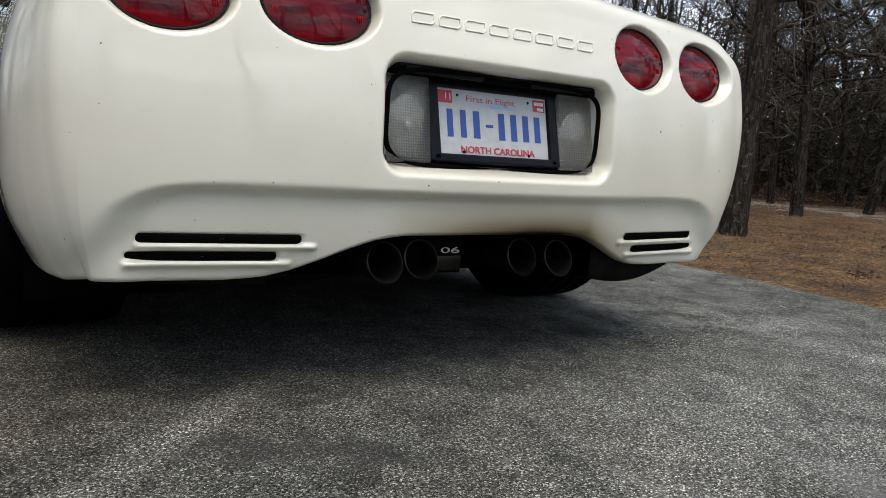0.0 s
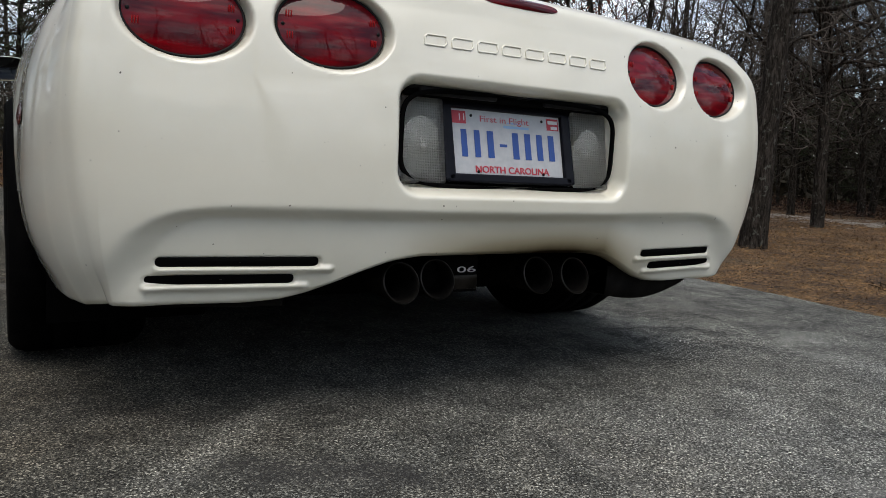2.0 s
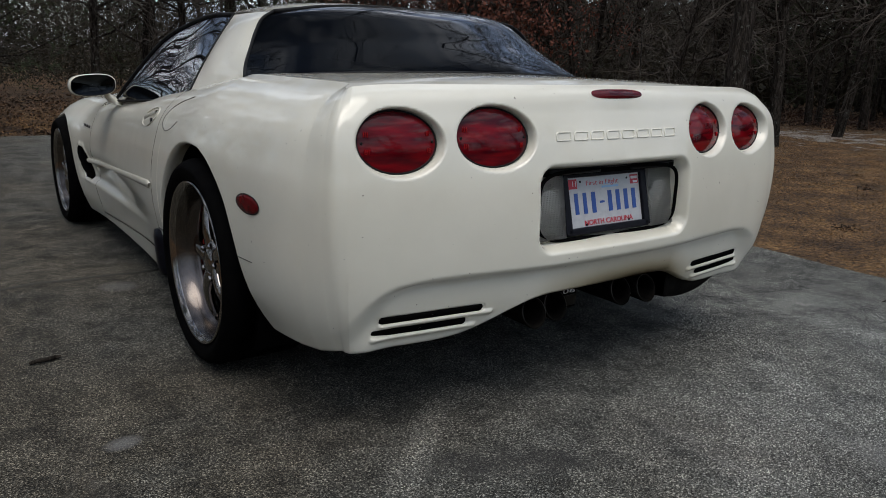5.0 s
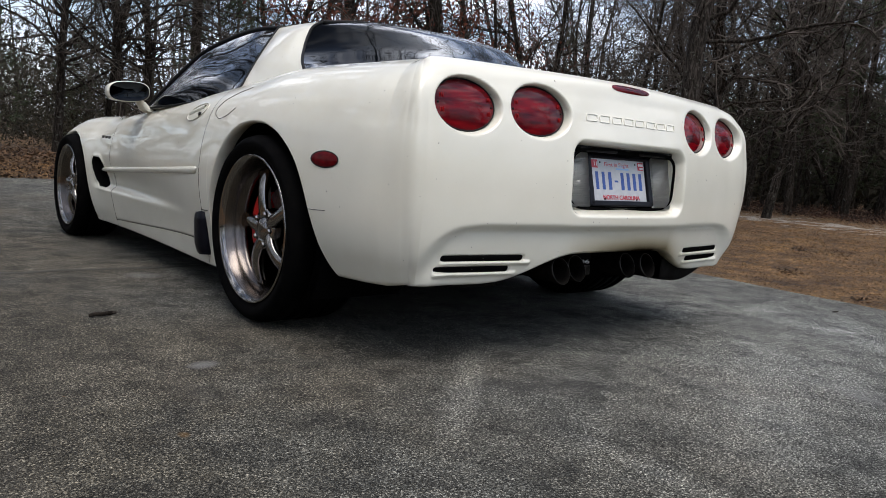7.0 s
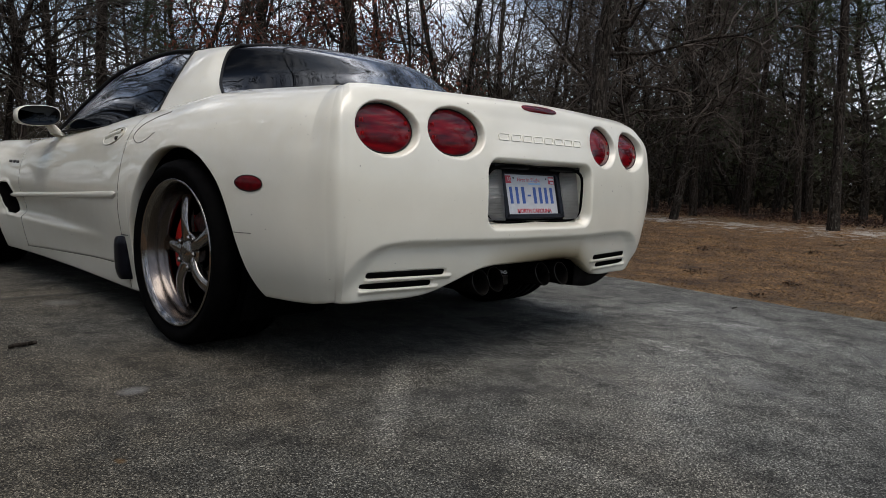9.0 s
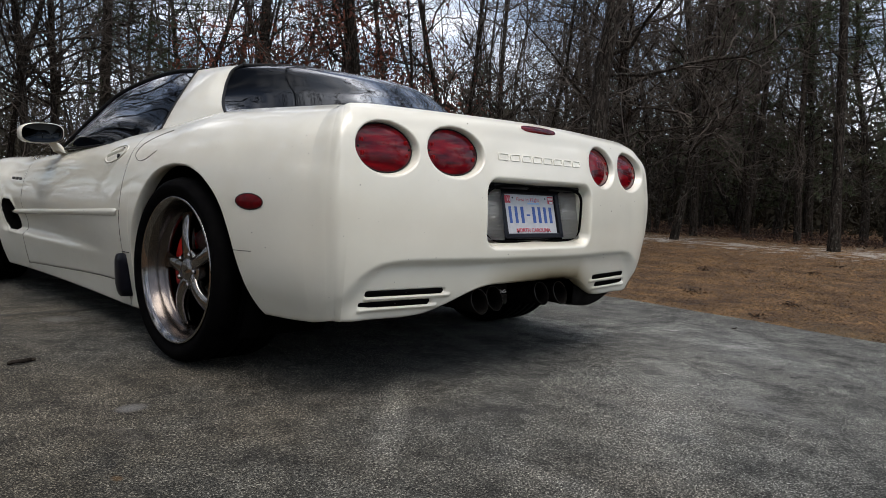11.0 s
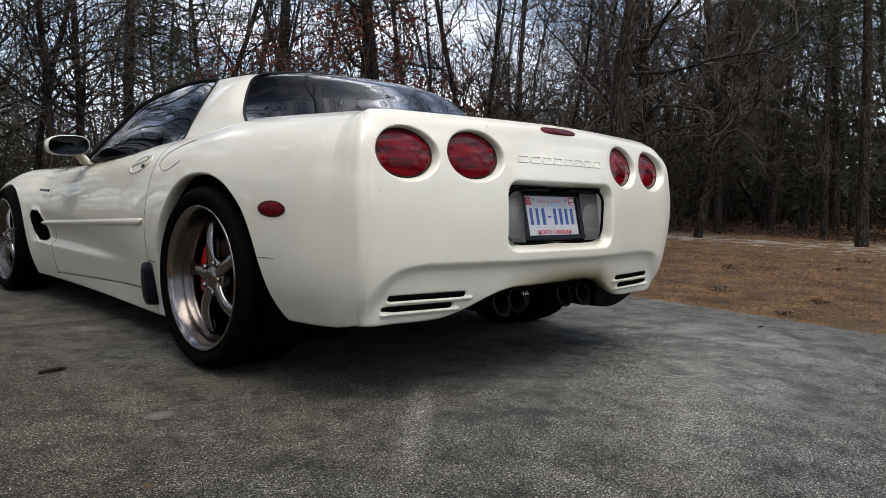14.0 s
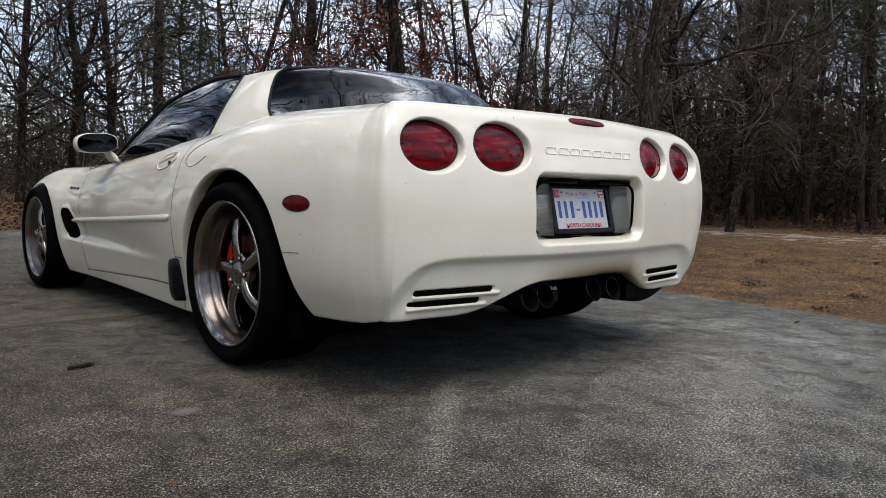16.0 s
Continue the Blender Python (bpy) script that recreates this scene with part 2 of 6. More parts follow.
def part(name, bm, mat, parent=None, label="", shade=True):
    me = bpy.data.meshes.new(name)
    bm.to_mesh(me)
    bm.free()
    me.materials.append(mat)
    if shade:
        me.polygons.foreach_set("use_smooth", np.ones(len(me.polygons), bool))
    return piece(name, me, parent, label)


def thing(name, label, category, group="", kind="", at=(0, 0, 0)):
    ob = new(name)
    ob.location = at
    return tagged(ob, label, category, group, kind)


def grid_faces(rows, cols, flip=False, wrap=False):
    out = []
    for i in range(rows - 1):
        for j in range(cols if wrap else cols - 1):
            k = (j + 1) % cols
            f = (i * cols + j, i * cols + k, (i + 1) * cols + k, (i + 1) * cols + j)
            out.append(f[::-1] if flip else f)
    return out


def tube(path, radius, sides=8, caps=True):
    """Verts and faces of a tube along a path; radius: one value or one a point."""
    p = np.array(path, float)
    n = len(p)
    r = np.full(n, radius, float) if np.isscalar(radius) else np.array(radius, float)
    tan = np.gradient(p, axis=0)
    tan /= np.maximum(np.linalg.norm(tan, axis=1), 1e-9)[:, None]
    ref = np.array((0, 0, 1.0)) if abs(tan[0][2]) < 0.9 else np.array((1.0, 0, 0))
    a = np.cross(tan, ref)
    a /= np.maximum(np.linalg.norm(a, axis=1), 1e-9)[:, None]
    b = np.cross(tan, a)
    ang = np.arange(sides) * 2 * math.pi / sides
    v = p[:, None, :] + r[:, None, None] * (np.cos(ang)[None, :, None] * a[:, None, :] + np.sin(ang)[None, :, None] * b[:, None, :])
    f = grid_faces(n, sides, wrap=True)
    if caps:
        f += [tuple(range(sides))[::-1], tuple((n - 1) * sides + i for i in range(sides))]
    return v.reshape(-1, 3), f


def lathe(profile, sides, axis_at, flip=False):
    """A ring of (offset along x, radius) turned about the x axis through axis_at."""
    ang = np.arange(sides) * 2 * math.pi / sides
    c = np.array(axis_at, float)
    v = np.array([[c[0] + o, c[1] + r * math.cos(t), c[2] + r * math.sin(t)] for o, r in profile for t in ang])
    return v, grid_faces(len(profile), sides, flip, True)


def box_bm(size, at=(0, 0, 0), bevel=0.0, segments=2):
    bm = bmesh.new()
    bmesh.ops.create_cube(bm, size=1, matrix=Matrix.LocRotScale(at, None, size))
    if bevel:
        bmesh.ops.bevel(bm, geom=bm.edges[:], offset=bevel, segments=segments, affect="EDGES", profile=0.5)
    return bm


def thicken(ob, depth, offset=-1.0):
    m = ob.modifiers.new("thickness", "SOLIDIFY")
    m.thickness, m.offset = depth, offset
    return ob


# ---- the car: outer skin ----
# widest line in plan, from the middle of the tail round one side to the nose
PLAN = flow([(0, 0.005), (0.15, 0.008), (0.30, 0.018), (0.5, 0.046), (0.70, 0.072), (0.848, 0.0955), (0.8775, 0.1075), (0.8985, 0.1365), (0.9240, 0.205), (0.957, 0.55),
             (0.966, 0.75), (0.966, 0.95), (0.962, 1.2), (0.955, 1.45), (0.938, 1.8), (0.922, 2.3), (0.915, 2.7), (0.920, 3.0), (0.938, 3.3), (0.946, 3.57),
             (0.93, 3.85), (0.86, 4.15), (0.68, 4.4), (0.35, 4.52), (0, 4.55)])
# seven levels of the side profile, as height and inset, at chosen stations of the plan
AT = (0, 4, 6.2, 8.6, 10.8, 12.4, 14.2, 16, 17.5, 19, 21, 24)
LEVELS = [
    ((.272, .269, .270, .252, .20, .13, .115, .115, .115, .11, .10, .11), (.040, .036, .078, .062, .030, .055, .070, .060, .05, .03, .05, .05)),
    ((.36, .355, .36, .35, .34, .26, .23, .20, .20, .22, .20, .20), (.016, .013, .036, .018, .010, .030, .050, .038, .02, .01, .02, .02)),
    ((.56, .56, .54, .58, .58, .53, .50, .48, .46, .46, .42, .35), (0, 0, 0, 0, 0, 0, 0, 0, 0, 0, 0, 0)),
    ((.72, .72, .72, .73, .73, .68, .65, .62, .60, .60, .52, .42), (.014, .013, .005, .020, .020, .022, .020, .022, .03, .03, .03, .04)),
    ((.86, .857, .848, .83, .83, .775, .735, .70, .675, .665, .58, .46), (.052, .045, .040, .062, .070, .058, .048, .06, .09, .09, .09, .10)),
    ((.920, .910, .887, .897, .905, .845, .782, .735, .715, .705, .62, .49), (.072, .075, .078, .135, .160, .120, .090, .12, .16, .165, .17, .20)),
    ((.936, .930, .916, .929, .930, .872, .80, .742, .73, .72, .65, .53), (.100, .110, .132, .220, .235, .165, .115, .20, .25, .26, .30, .40)),
]
LEVEL_AT = [(spline(list(zip(AT, z))), spline(list(zip(AT, d)))) for z, d in LEVELS]
REAR_ARCH = spline([(.36, .20), (.365, .232), (.42, .240), (.452, .256), (.474, .284), (.492, .325), (.506, .365), (.535, .435), (.566, .50), (.632, .591), (.70, .645), (.795, .691), (.90, .714), (.965, .716), (1.06, .707),
                    (1.13, .685), (1.20, .64), (1.255, .575), (1.295, .50), (1.325, .42), (1.343, .33), (1.352, .12)])
FRONT_ARCH = spline([(3.12, .09), (3.145, .27), (3.18, .38), (3.24, .47), (3.31, .535), (3.42, .592), (3.566, .615), (3.71, .592), (3.82, .535), (3.89, .47), (3.95, .38), (3.985, .27), (4.01, .09)])
EXHAUST_CUT = spline([(0, .366), (.22, .364), (.29, .355), (.345, .338), (.43, .304), (.48, .286), (.53, .2745), (.60, .2690), (.66, .266), (.74, .250), (2, .2)])
DOOR_SILL = spline([(1.3, .225), (1.74, .211), (2.3, .18), (2.8, .152), (3.2, .13)])


def rounded_box(x, z, cx, cz, hx, hz, r):
    qx, qz = np.abs(x - cx) - hx + r, np.abs(z - cz) - hz + r
    return np.hypot(np.maximum(qx, 0), np.maximum(qz, 0)) + np.minimum(np.maximum(qx, qz), 0) - r


SLOTS = ((0.447, 0.752, 0.3475), (0.492, 0.772, 0.3125))
LAMPS = ((0.704, 0.795, 0.1035, 0.072), (0.435, 0.801, 0.1035, 0.072))


def vent_edge(y, z):
    return rounded_box(y - 0.45 * (z - 0.40), z, 2.985, 0.398, 0.082, 0.086, 0.05)


def skin_inset(x, y, z):
    """How far the skin is pressed in at a place of one half: lamp pockets, plate recess, lower panel, slots, side vent."""
    ax = np.abs(x)
    rear = y < 0.22
    d = np.zeros_like(x)
    for cx, cz, hx, hz in LAMPS:
        e = np.hypot((ax - cx) / hx, (z - cz) / hz)
        d += np.where(rear, 0.038 * (1 - smooth(1.01, 1.16, e)), 0)
    s = rounded_box(ax, z, 0, 0.607, 0.305, 0.112, 0.045)
    d += np.where(rear, np.maximum(0.118 - y, 0) * (1 - smooth(-0.032, 0.012, s)), 0)
    edge = np.interp(z, (0.25, 0.287, 0.366, 0.40, 0.425, 0.44, 0.452), (0.86, 0.836, 0.792, 0.768, 0.735, 0.70, 0.64))
    panel = (1 - smooth(0.430, 0.457, z)) * (1 - smooth(edge - 0.045, edge + 0.045, ax))
    d += np.where(y < 0.3, 0.026 * panel * (1 - 0.7 * smooth(0.70, 0.80, ax) * (1 - smooth(0.26, 0.36, z))), 0)
    for x0, x1, cz in SLOTS:
        q = rounded_box(ax, z, (x0 + x1) / 2, cz, (x1 - x0) / 2, 0.0095, 0.008)
        d += np.where(y < 0.3, 0.006 * (1 - smooth(-0.004, 0.003, q)), 0)
        lip = rounded_box(ax, z, (x0 + x1) / 2 - 0.012, cz - 0.0155, (x1 - x0) / 2 + 0.012, 0.006, 0.006)
        d -= np.where(y < 0.3, 0.008 * (1 - smooth(-0.006, 0.006, lip)), 0)
    # cove along the door behind the front wheel, and its vent
    along = (1 - smooth(2.93, 3.12, y)) * smooth(1.55, 2.6, y)
    d += np.where((ax > 0.7) & (y > 1), 0.036 * along * (1 - smooth(0.36, 0.50, z)) * smooth(0.298, 0.338, z), 0)
    v = vent_edge(y, z)
    d += np.where((ax > 0.7) & (y > 2), 0.06 * (1 - smooth(-0.016, -0.005, v)) - 0.006 * np.exp(-(v / 0.014) ** 2), 0)
    return d


FINE = np.linspace(0, 1, 420)
# direction of inset for the upper roll-over: the plan's normal, eased round the corners
QS = np.linspace(0, 24, 2401)
_pl = PLAN(QS)
_arc = np.concatenate(([0], np.cumsum(np.linalg.norm(np.diff(_pl, axis=0), axis=1))))
_tan = np.gradient(_pl, axis=0)
_ang = np.unwrap(np.arctan2(_tan[:, 1], _tan[:, 0]))
_grid = np.arange(-0.5, _arc[-1] + 0.5, 0.01)
_ga = np.interp(_grid, _arc, _ang)
_ker = np.exp(-(np.arange(-36, 37) * 0.01 / 0.12) ** 2 / 2)
_ga = np.convolve(np.pad(_ga, 36, mode="edge"), _ker / _ker.sum(), "valid")
EASED = np.interp(_arc, _grid, _ga)


def column(q):
    """The profile of the skin at station q of the plan: dense points from bottom to top, in the half with positive x."""
    c = PLAN(q)[0]
    t = PLAN(min(q + 0.02, 24))[0] - PLAN(max(q - 0.02, 0))[0]
    n = np.array((-t[1], t[0]))
    n /= np.linalg.norm(n)
    if q >= 23.98:
        n = np.array((0, -1.0))
    if q <= 0.02:
        n = np.array((0, 1.0))
    zs = np.array([float(f[0](q)[0]) for f in LEVEL_AT])
    ds = np.array([float(f[1](q)[0]) for f in LEVEL_AT])
    zd = flow(np.stack((zs, ds), 1))(FINE * 6)
    a = float(np.interp(q, QS, EASED))
    w = np.array((-math.sin(a), math.cos(a))) if 0.02 < q < 23.98 else n
    near_in = np.minimum(zd[:, 1], 0.010)
    deep = zd[:, 1] - near_in
    pts = np.stack((c[0] + n[0] * near_in + w[0] * deep, c[1] + n[1] * near_in + w[1] * deep, zd[:, 0]), 1)
    d = skin_inset(pts[:, 0], pts[:, 1], pts[:, 2])
    flat = np.linalg.norm(np.diff(pts, axis=0), axis=1)
    pts[:, 0] += n[0] * d
    pts[:, 1] += n[1] * d
    return pts, n, d, c, flat


def skin(qs, rows, low=None, high=None, fold=True, sign=1, weight=None):
    """A strip of skin over stations qs, between the heights low(x, y) and high(x, y); the lower edge is folded in."""
    verts, depth = [], []
    for q in qs:
        pts, n, d, c, flat = column(q)
        z = pts[:, 2]
        lo = max(z[0], low(c[0], c[1])) if low else z[0]
        hi = high(c[0], c[1]) if high else 9
        w = np.ones(len(z)) if weight is None else weight(z)
        step = np.concatenate(([0], np.cumsum(flat * w[1:])))
        step[1:] += np.arange(1, len(step)) * 1e-9
        s0 = np.interp(lo, z[:390], step[:390]) if lo > z[0] else 0.0
        s1 = np.interp(hi, z[:390], step[:390]) if hi < z.max() else step[-1]
        s = np.linspace(s0, s1, rows)
        col = np.stack([np.interp(s, step, pts[:, k]) for k in range(3)], 1)
        dd = np.interp(s, step, d)
        if fold:
            b = col[0]
            ex = np.array([(b[0] + n[0] * a, b[1] + n[1] * a, b[2] + e) for a, e in ((0.055, 0.004), (0.022, -0.009), (0.006, -0.006))])
            col, dd = np.concatenate((ex, col)), np.concatenate((np.zeros(3), dd))
        verts.append(col)
        depth.append(dd)
    v = np.array(verts)
    if sign > 0:
        v[:, :, 0] += 0.028 * smooth(0.74, 0.885, v[:, :, 0]) * (1 - smooth(0.16, 0.60, v[:, :, 1]))
    v[:, :, 0] *= sign
    return v, np.array(depth)


def stations(y0, y1, step, fine=()):
    """Plan stations between two distances from the tail along the side."""
    qq = np.linspace(6, 23, 4000)
    yy = PLAN(qq)[:, 1]
    out, y = [], y0
    while y < y1 - 1e-6:
        out.append(y)
        st = step
        for a, b, f in fine:
            if a <= y < b:
                st = f
        y += st
    out.append(y1)
    return np.interp(out, yy, qq)


def q_of(y):
    return float(np.interp(y, PLAN(np.linspace(6, 23, 4000))[:, 1], np.linspace(6, 23, 4000)))


def side_x(y, z):
    pts = column(q_of(y))[0]
    return float(np.interp(z, pts[:400, 2], pts[:400, 0]))


car = thing("sports_car", "low off-white two-door sports coupe parked on the driveway", "car")


def rear_low(x, y):
    if y < 0.3 and abs(x) < 0.7:
        return float(EXHAUST_CUT(abs(x))[0])
    if 0.36 < y < 1.352 and abs(x) > 0.8:
        return float(REAR_ARCH(y)[0])
    return 0.0


# tail and rear quarters in one skin
half = np.concatenate((np.interp(np.linspace(0, 0.80, 210), PLAN(np.linspace(0, 6, 900))[:, 0], np.linspace(0, 6, 900)), np.linspace(float(np.interp(0.80, PLAN(np.linspace(0, 6, 900))[:, 0], np.linspace(0, 6, 900))), 8.0, 110)[1:],
                       stations(PLAN(8.0)[0][1], 1.432, 0.012, ((0.43, 0.60, 0.004), (1.23, 1.36, 0.004)))[1:]))
dense = lambda z: 1.0 + 2.2 * np.exp(-((z - 0.332) / 0.035) ** 2)
vl, _ = skin(half, 150, rear_low, None, True, -1, dense)
vr, _ = skin(half[1:], 150, rear_low, None, True, 1, dense)
vv = np.concatenate((vl[::-1], vr))
ncol, nrow = vv.shape[:2]
faces = grid_faces(ncol, nrow)
body = piece("body_shell", mesh_of("body_shell", vv.reshape(-1, 3), faces, PAINT), car)

# doors, sills and front fenders
for sign in (-1, 1):
    qd = stations(1.437, 2.80, 0.02, ((2.6, 2.8, 0.008),))
    v, d = skin(qd, 70, lambda x, y: float(DOOR_SILL(y)[0]), None, True, sign)
    door = piece("door", mesh_of("door", v.reshape(-1, 3), grid_faces(*v.shape[:2], flip=sign < 0), PAINT), car)
    v, d = skin(qd, 14, None, lambda x, y: float(DOOR_SILL(y)[0]) - 0.006, True, sign)
    piece("sill", mesh_of("sill", v.reshape(-1, 3), grid_faces(*v.shape[:2], flip=sign < 0), PAINT), car)
    qf = np.concatenate((stations(2.805, 4.35, 0.02, ((2.8, 2.88, 0.008), (2.88, 3.10, 0.003), (3.1, 3.25, 0.004), (3.9, 4.03, 0.004)))[:-1], np.linspace(q_of(4.35), 24, 30)))
    v, d = skin(qf, 140, lambda x, y: float(FRONT_ARCH(y)[0]) if 3.12 < y < 4.01 else 0.0, None, True, sign)
    ff = grid_faces(*v.shape[:2], flip=sign < 0)
    yv, zv = v[:, :, 1].ravel(), v[:, :, 2].ravel()
    fi = [1 if vent_edge(yv[list(f)].mean(), zv[list(f)].mean()) < -0.003 and yv[list(f)].mean() < 3.2 else 0 for f in ff]
    piece("front_fender", mesh_of("front_fender", v.reshape(-1, 3), ff, [PAINT, VOID], fi), car)
    if sign < 0:
        left_door = door

# deck and bonnet between the two inner edges of the skin
def lid(name, y0, y1, crown, rear_edge=False):
    qs = stations(max(y0, 0.20), y1, 0.04)
    if rear_edge:
        qs = np.concatenate((np.linspace(4.0, qs[0], 8)[:-1], qs))
    m = 40
    f = np.linspace(-1, 1, m)
    rows = []
    rear = np.array([column(q)[0][-1] for q in np.interp(np.abs(f) * 0.70, PLAN(np.linspace(0, 4, 300))[:, 0], np.linspace(0, 4, 300))]) if rear_edge else None
    first = None
    for q in qs:
        p = column(q)[0][-1]
        first = p if first is None else first
        x = p[0] * f
        y = np.full(m, p[1])
        z = p[2] + crown(p[1]) * (1 - f ** 2)
        if rear_edge:
            fade = math.exp(-((p[1] - first[1]) / 0.12) ** 2)
            y = y + (rear[:, 1] - first[1]) * fade
            z = p[2] + (rear[:, 2] - first[2]) * fade + crown(p[1]) * (1 - f ** 2) * (1 - fade)
        rows.append(np.stack((x, y, z), 1))
    v = np.array(rows)
    return piece(name, mesh_of(name, v.reshape(-1, 3), grid_faces(*v.shape[:2]), PAINT), car)


lid("rear_deck", 0.0, 1.20, lambda y: 0.02, True)
lid("bonnet", 2.45, 4.40, lambda y: 0.055)

# ---- the car: cabin ----
def coons(bottom, top, left, right, nu, nv, bulge=(0, 0, 0)):
    """A patch between four edges, each a function of 0 to 1."""
    u, v = np.linspace(0, 1, nu), np.linspace(0, 1, nv)
    b, t, l, r = bottom(u), top(u), left(v), right(v)
    U, V = u[:, None, None], v[None, :, None]
    p = (1 - V) * b[:, None] + V * t[:, None] + (1 - U) * l[None] + U * r[None]
    p -= (1 - U) * (1 - V) * b[0] + U * (1 - V) * b[-1] + (1 - U) * V * t[0] + U * V * t[-1]
    return p + np.array(bulge) * (16 * U * (1 - U) * V * (1 - V))


def curve(*pts):
    f = flow(pts)
    return lambda s: f(np.asarray(s) * (len(pts) - 1))


def flipped(c):
    return lambda s: c(s) * np.array((-1, 1, 1))


def rev(c):
    return lambda s: c(1 - np.asarray(s))


BELT = curve((-.862, 2.36, .762), (-.838, 1.95, .785), (-.824, 1.62, .812), (-.806, 1.395, .853))
ROOFLINE = curve((-.862, 2.36, .762), (-.785, 2.20, .912), (-.705, 2.055, 1.040), (-.645, 1.88, 1.105), (-.605, 1.675, 1.137), (-.583, 1.53, 1.136))
DOOR_GLASS_REAR = curve((-.806, 1.395, .853), (-.745, 1.425, .945), (-.665, 1.475, 1.045), (-.583, 1.53, 1.136))
REAR_GLASS_SIDE = curve((-.762, .958, .914), (-.725, 1.045, .955), (-.670, 1.135, 1.015), (-.630, 1.182, 1.072), (-.598, 1.200, 1.115), (-.555, 1.205, 1.140))
PILLAR_FOOT = curve((-.806, 1.395, .853), (-.790, 1.24, .876), (-.772, 1.08, .898), (-.762, .958, .914))
ROOF_EDGE = curve((-.583, 1.53, 1.136), (-.575, 1.40, 1.140), (-.566, 1.29, 1.141), (-.555, 1.205, 1.140))
ROOF_BACK = curve((-.555, 1.205, 1.140), (-.35, 1.20, 1.168), (0, 1.19, 1.178), (.35, 1.20, 1.168), (.555, 1.205, 1.140))
ROOF_FRONT = curve((-.66, 1.93, 1.092), (-.4, 1.98, 1.135), (0, 2.0, 1.150), (.4, 1.98, 1.135), (.66, 1.93, 1.092))
ROOF_SIDE = curve((-.66, 1.93, 1.092), (-.618, 1.74, 1.130), (-.590, 1.58, 1.139), (-.575, 1.40, 1.143), (-.555, 1.205, 1.140))
GLASS_FOOT = curve((-.762, .958, .914), (-.60, .82, .932), (-.3, .735, .945), (0, .71, .948), (.3, .735, .945), (.60, .82, .932), (.762, .958, .914))
COWL = curve((-.855, 2.42, .762), (-.55, 2.72, .78), (0, 2.85, .80), (.55, 2.72, .78), (.855, 2.42, .762))
PILLAR_A = curve((-.855, 2.42, .762), (-.785, 2.23, .912), (-.715, 2.07, 1.035), (-.66, 1.93, 1.092))


def patch(name, p, mat, parent=None, flip=False):
    return piece(name, mesh_of(name, p.reshape(-1, 3), grid_faces(*p.shape[:2], flip=flip), mat), parent or car)


rear_glass = patch("rear_window", coons(GLASS_FOOT, ROOF_BACK, REAR_GLASS_SIDE, flipped(REAR_GLASS_SIDE), 40, 24, (0, -0.05, 0.035)), GLASS)
patch("windscreen", coons(COWL, ROOF_FRONT, PILLAR_A, flipped(PILLAR_A), 24, 16, (0, 0.02, 0.03)), GLASS)
patch("roof", coons(ROOF_FRONT, ROOF_BACK, ROOF_SIDE, flipped(ROOF_SIDE), 30, 24, (0, 0, 0.022)), PAINT)
for mirror_side in (False, True):
    fl = flipped if mirror_side else (lambda c: c)
    patch("rear_pillar", coons(fl(PILLAR_FOOT), fl(ROOF_EDGE), fl(DOOR_GLASS_REAR), fl(REAR_GLASS_SIDE), 16, 24, ((0.012 if mirror_side else -0.012), 0, 0.008)), PAINT, flip=mirror_side)
    glass = patch("side_window", coons(fl(BELT), fl(lambda s: ROOFLINE(s)), lambda s, g=fl(BELT): np.repeat(g([0.0]), len(np.atleast_1d(s)), 0), fl(DOOR_GLASS_REAR), 30, 14, ((0.02 if mirror_side else -0.02), 0, 0)), GLASS, flip=mirror_side)
    # black weather strips round the glass
    for crv, rad in ((ROOFLINE, 0.010), (DOOR_GLASS_REAR, 0.006), (BELT, 0.005), (REAR_GLASS_SIDE, 0.006)):
        v, f = tube(fl(crv)(np.linspace(0, 1, 30)), rad, 8)
        piece("weather_strip", mesh_of("weather_strip", v, f, BLACK), car)
    # belt panel between skin and glass foot
    b = fl(BELT)(np.linspace(0, 1, 24))
    o = np.array([[(1 if mirror_side else -1) * column(q_of(p[1]))[0][-1][0], p[1], column(q_of(p[1]))[0][-1][2]] for p in b])
    strip = np.stack((o, b), 1)
    patch("belt_panel", strip, PAINT, flip=not mirror_side)
    b = fl(PILLAR_FOOT)(np.linspace(0, 1, 24))
    o = np.array([[(1 if mirror_side else -1) * column(q_of(p[1]))[0][-1][0], p[1], column(q_of(p[1]))[0][-1][2]] for p in b])
    patch("pillar_foot", np.stack((o, b), 1), PAINT, flip=not mirror_side)
v, f = tube(ROOF_BACK(np.linspace(0, 1, 40)), 0.008, 8)
piece("weather_strip", mesh_of("weather_strip", v, f, BLACK), car)
v, f = tube(GLASS_FOOT(np.linspace(0, 1, 40)), 0.007, 8)
piece("weather_strip", mesh_of("weather_strip", v, f, BLACK), car)

# dark tub that closes the car underneath and within
part("floor_pan", box_bm((1.50, 3.9, 0.10), (0, 2.45, 0.24), 0.03), LINER, car)
part("cabin_tub", box_bm((1.40, 1.7, 0.36), (0, 1.75, 0.52), 0.06), LINER, car)
part("boot_tub", box_bm((1.35, 0.75, 0.42), (0, 0.62, 0.60), 0.05), LINER, car)

# ---- the car: wheels ----
def ellipse_ring(n):
    return np.arange(n) * 2 * math.pi / n


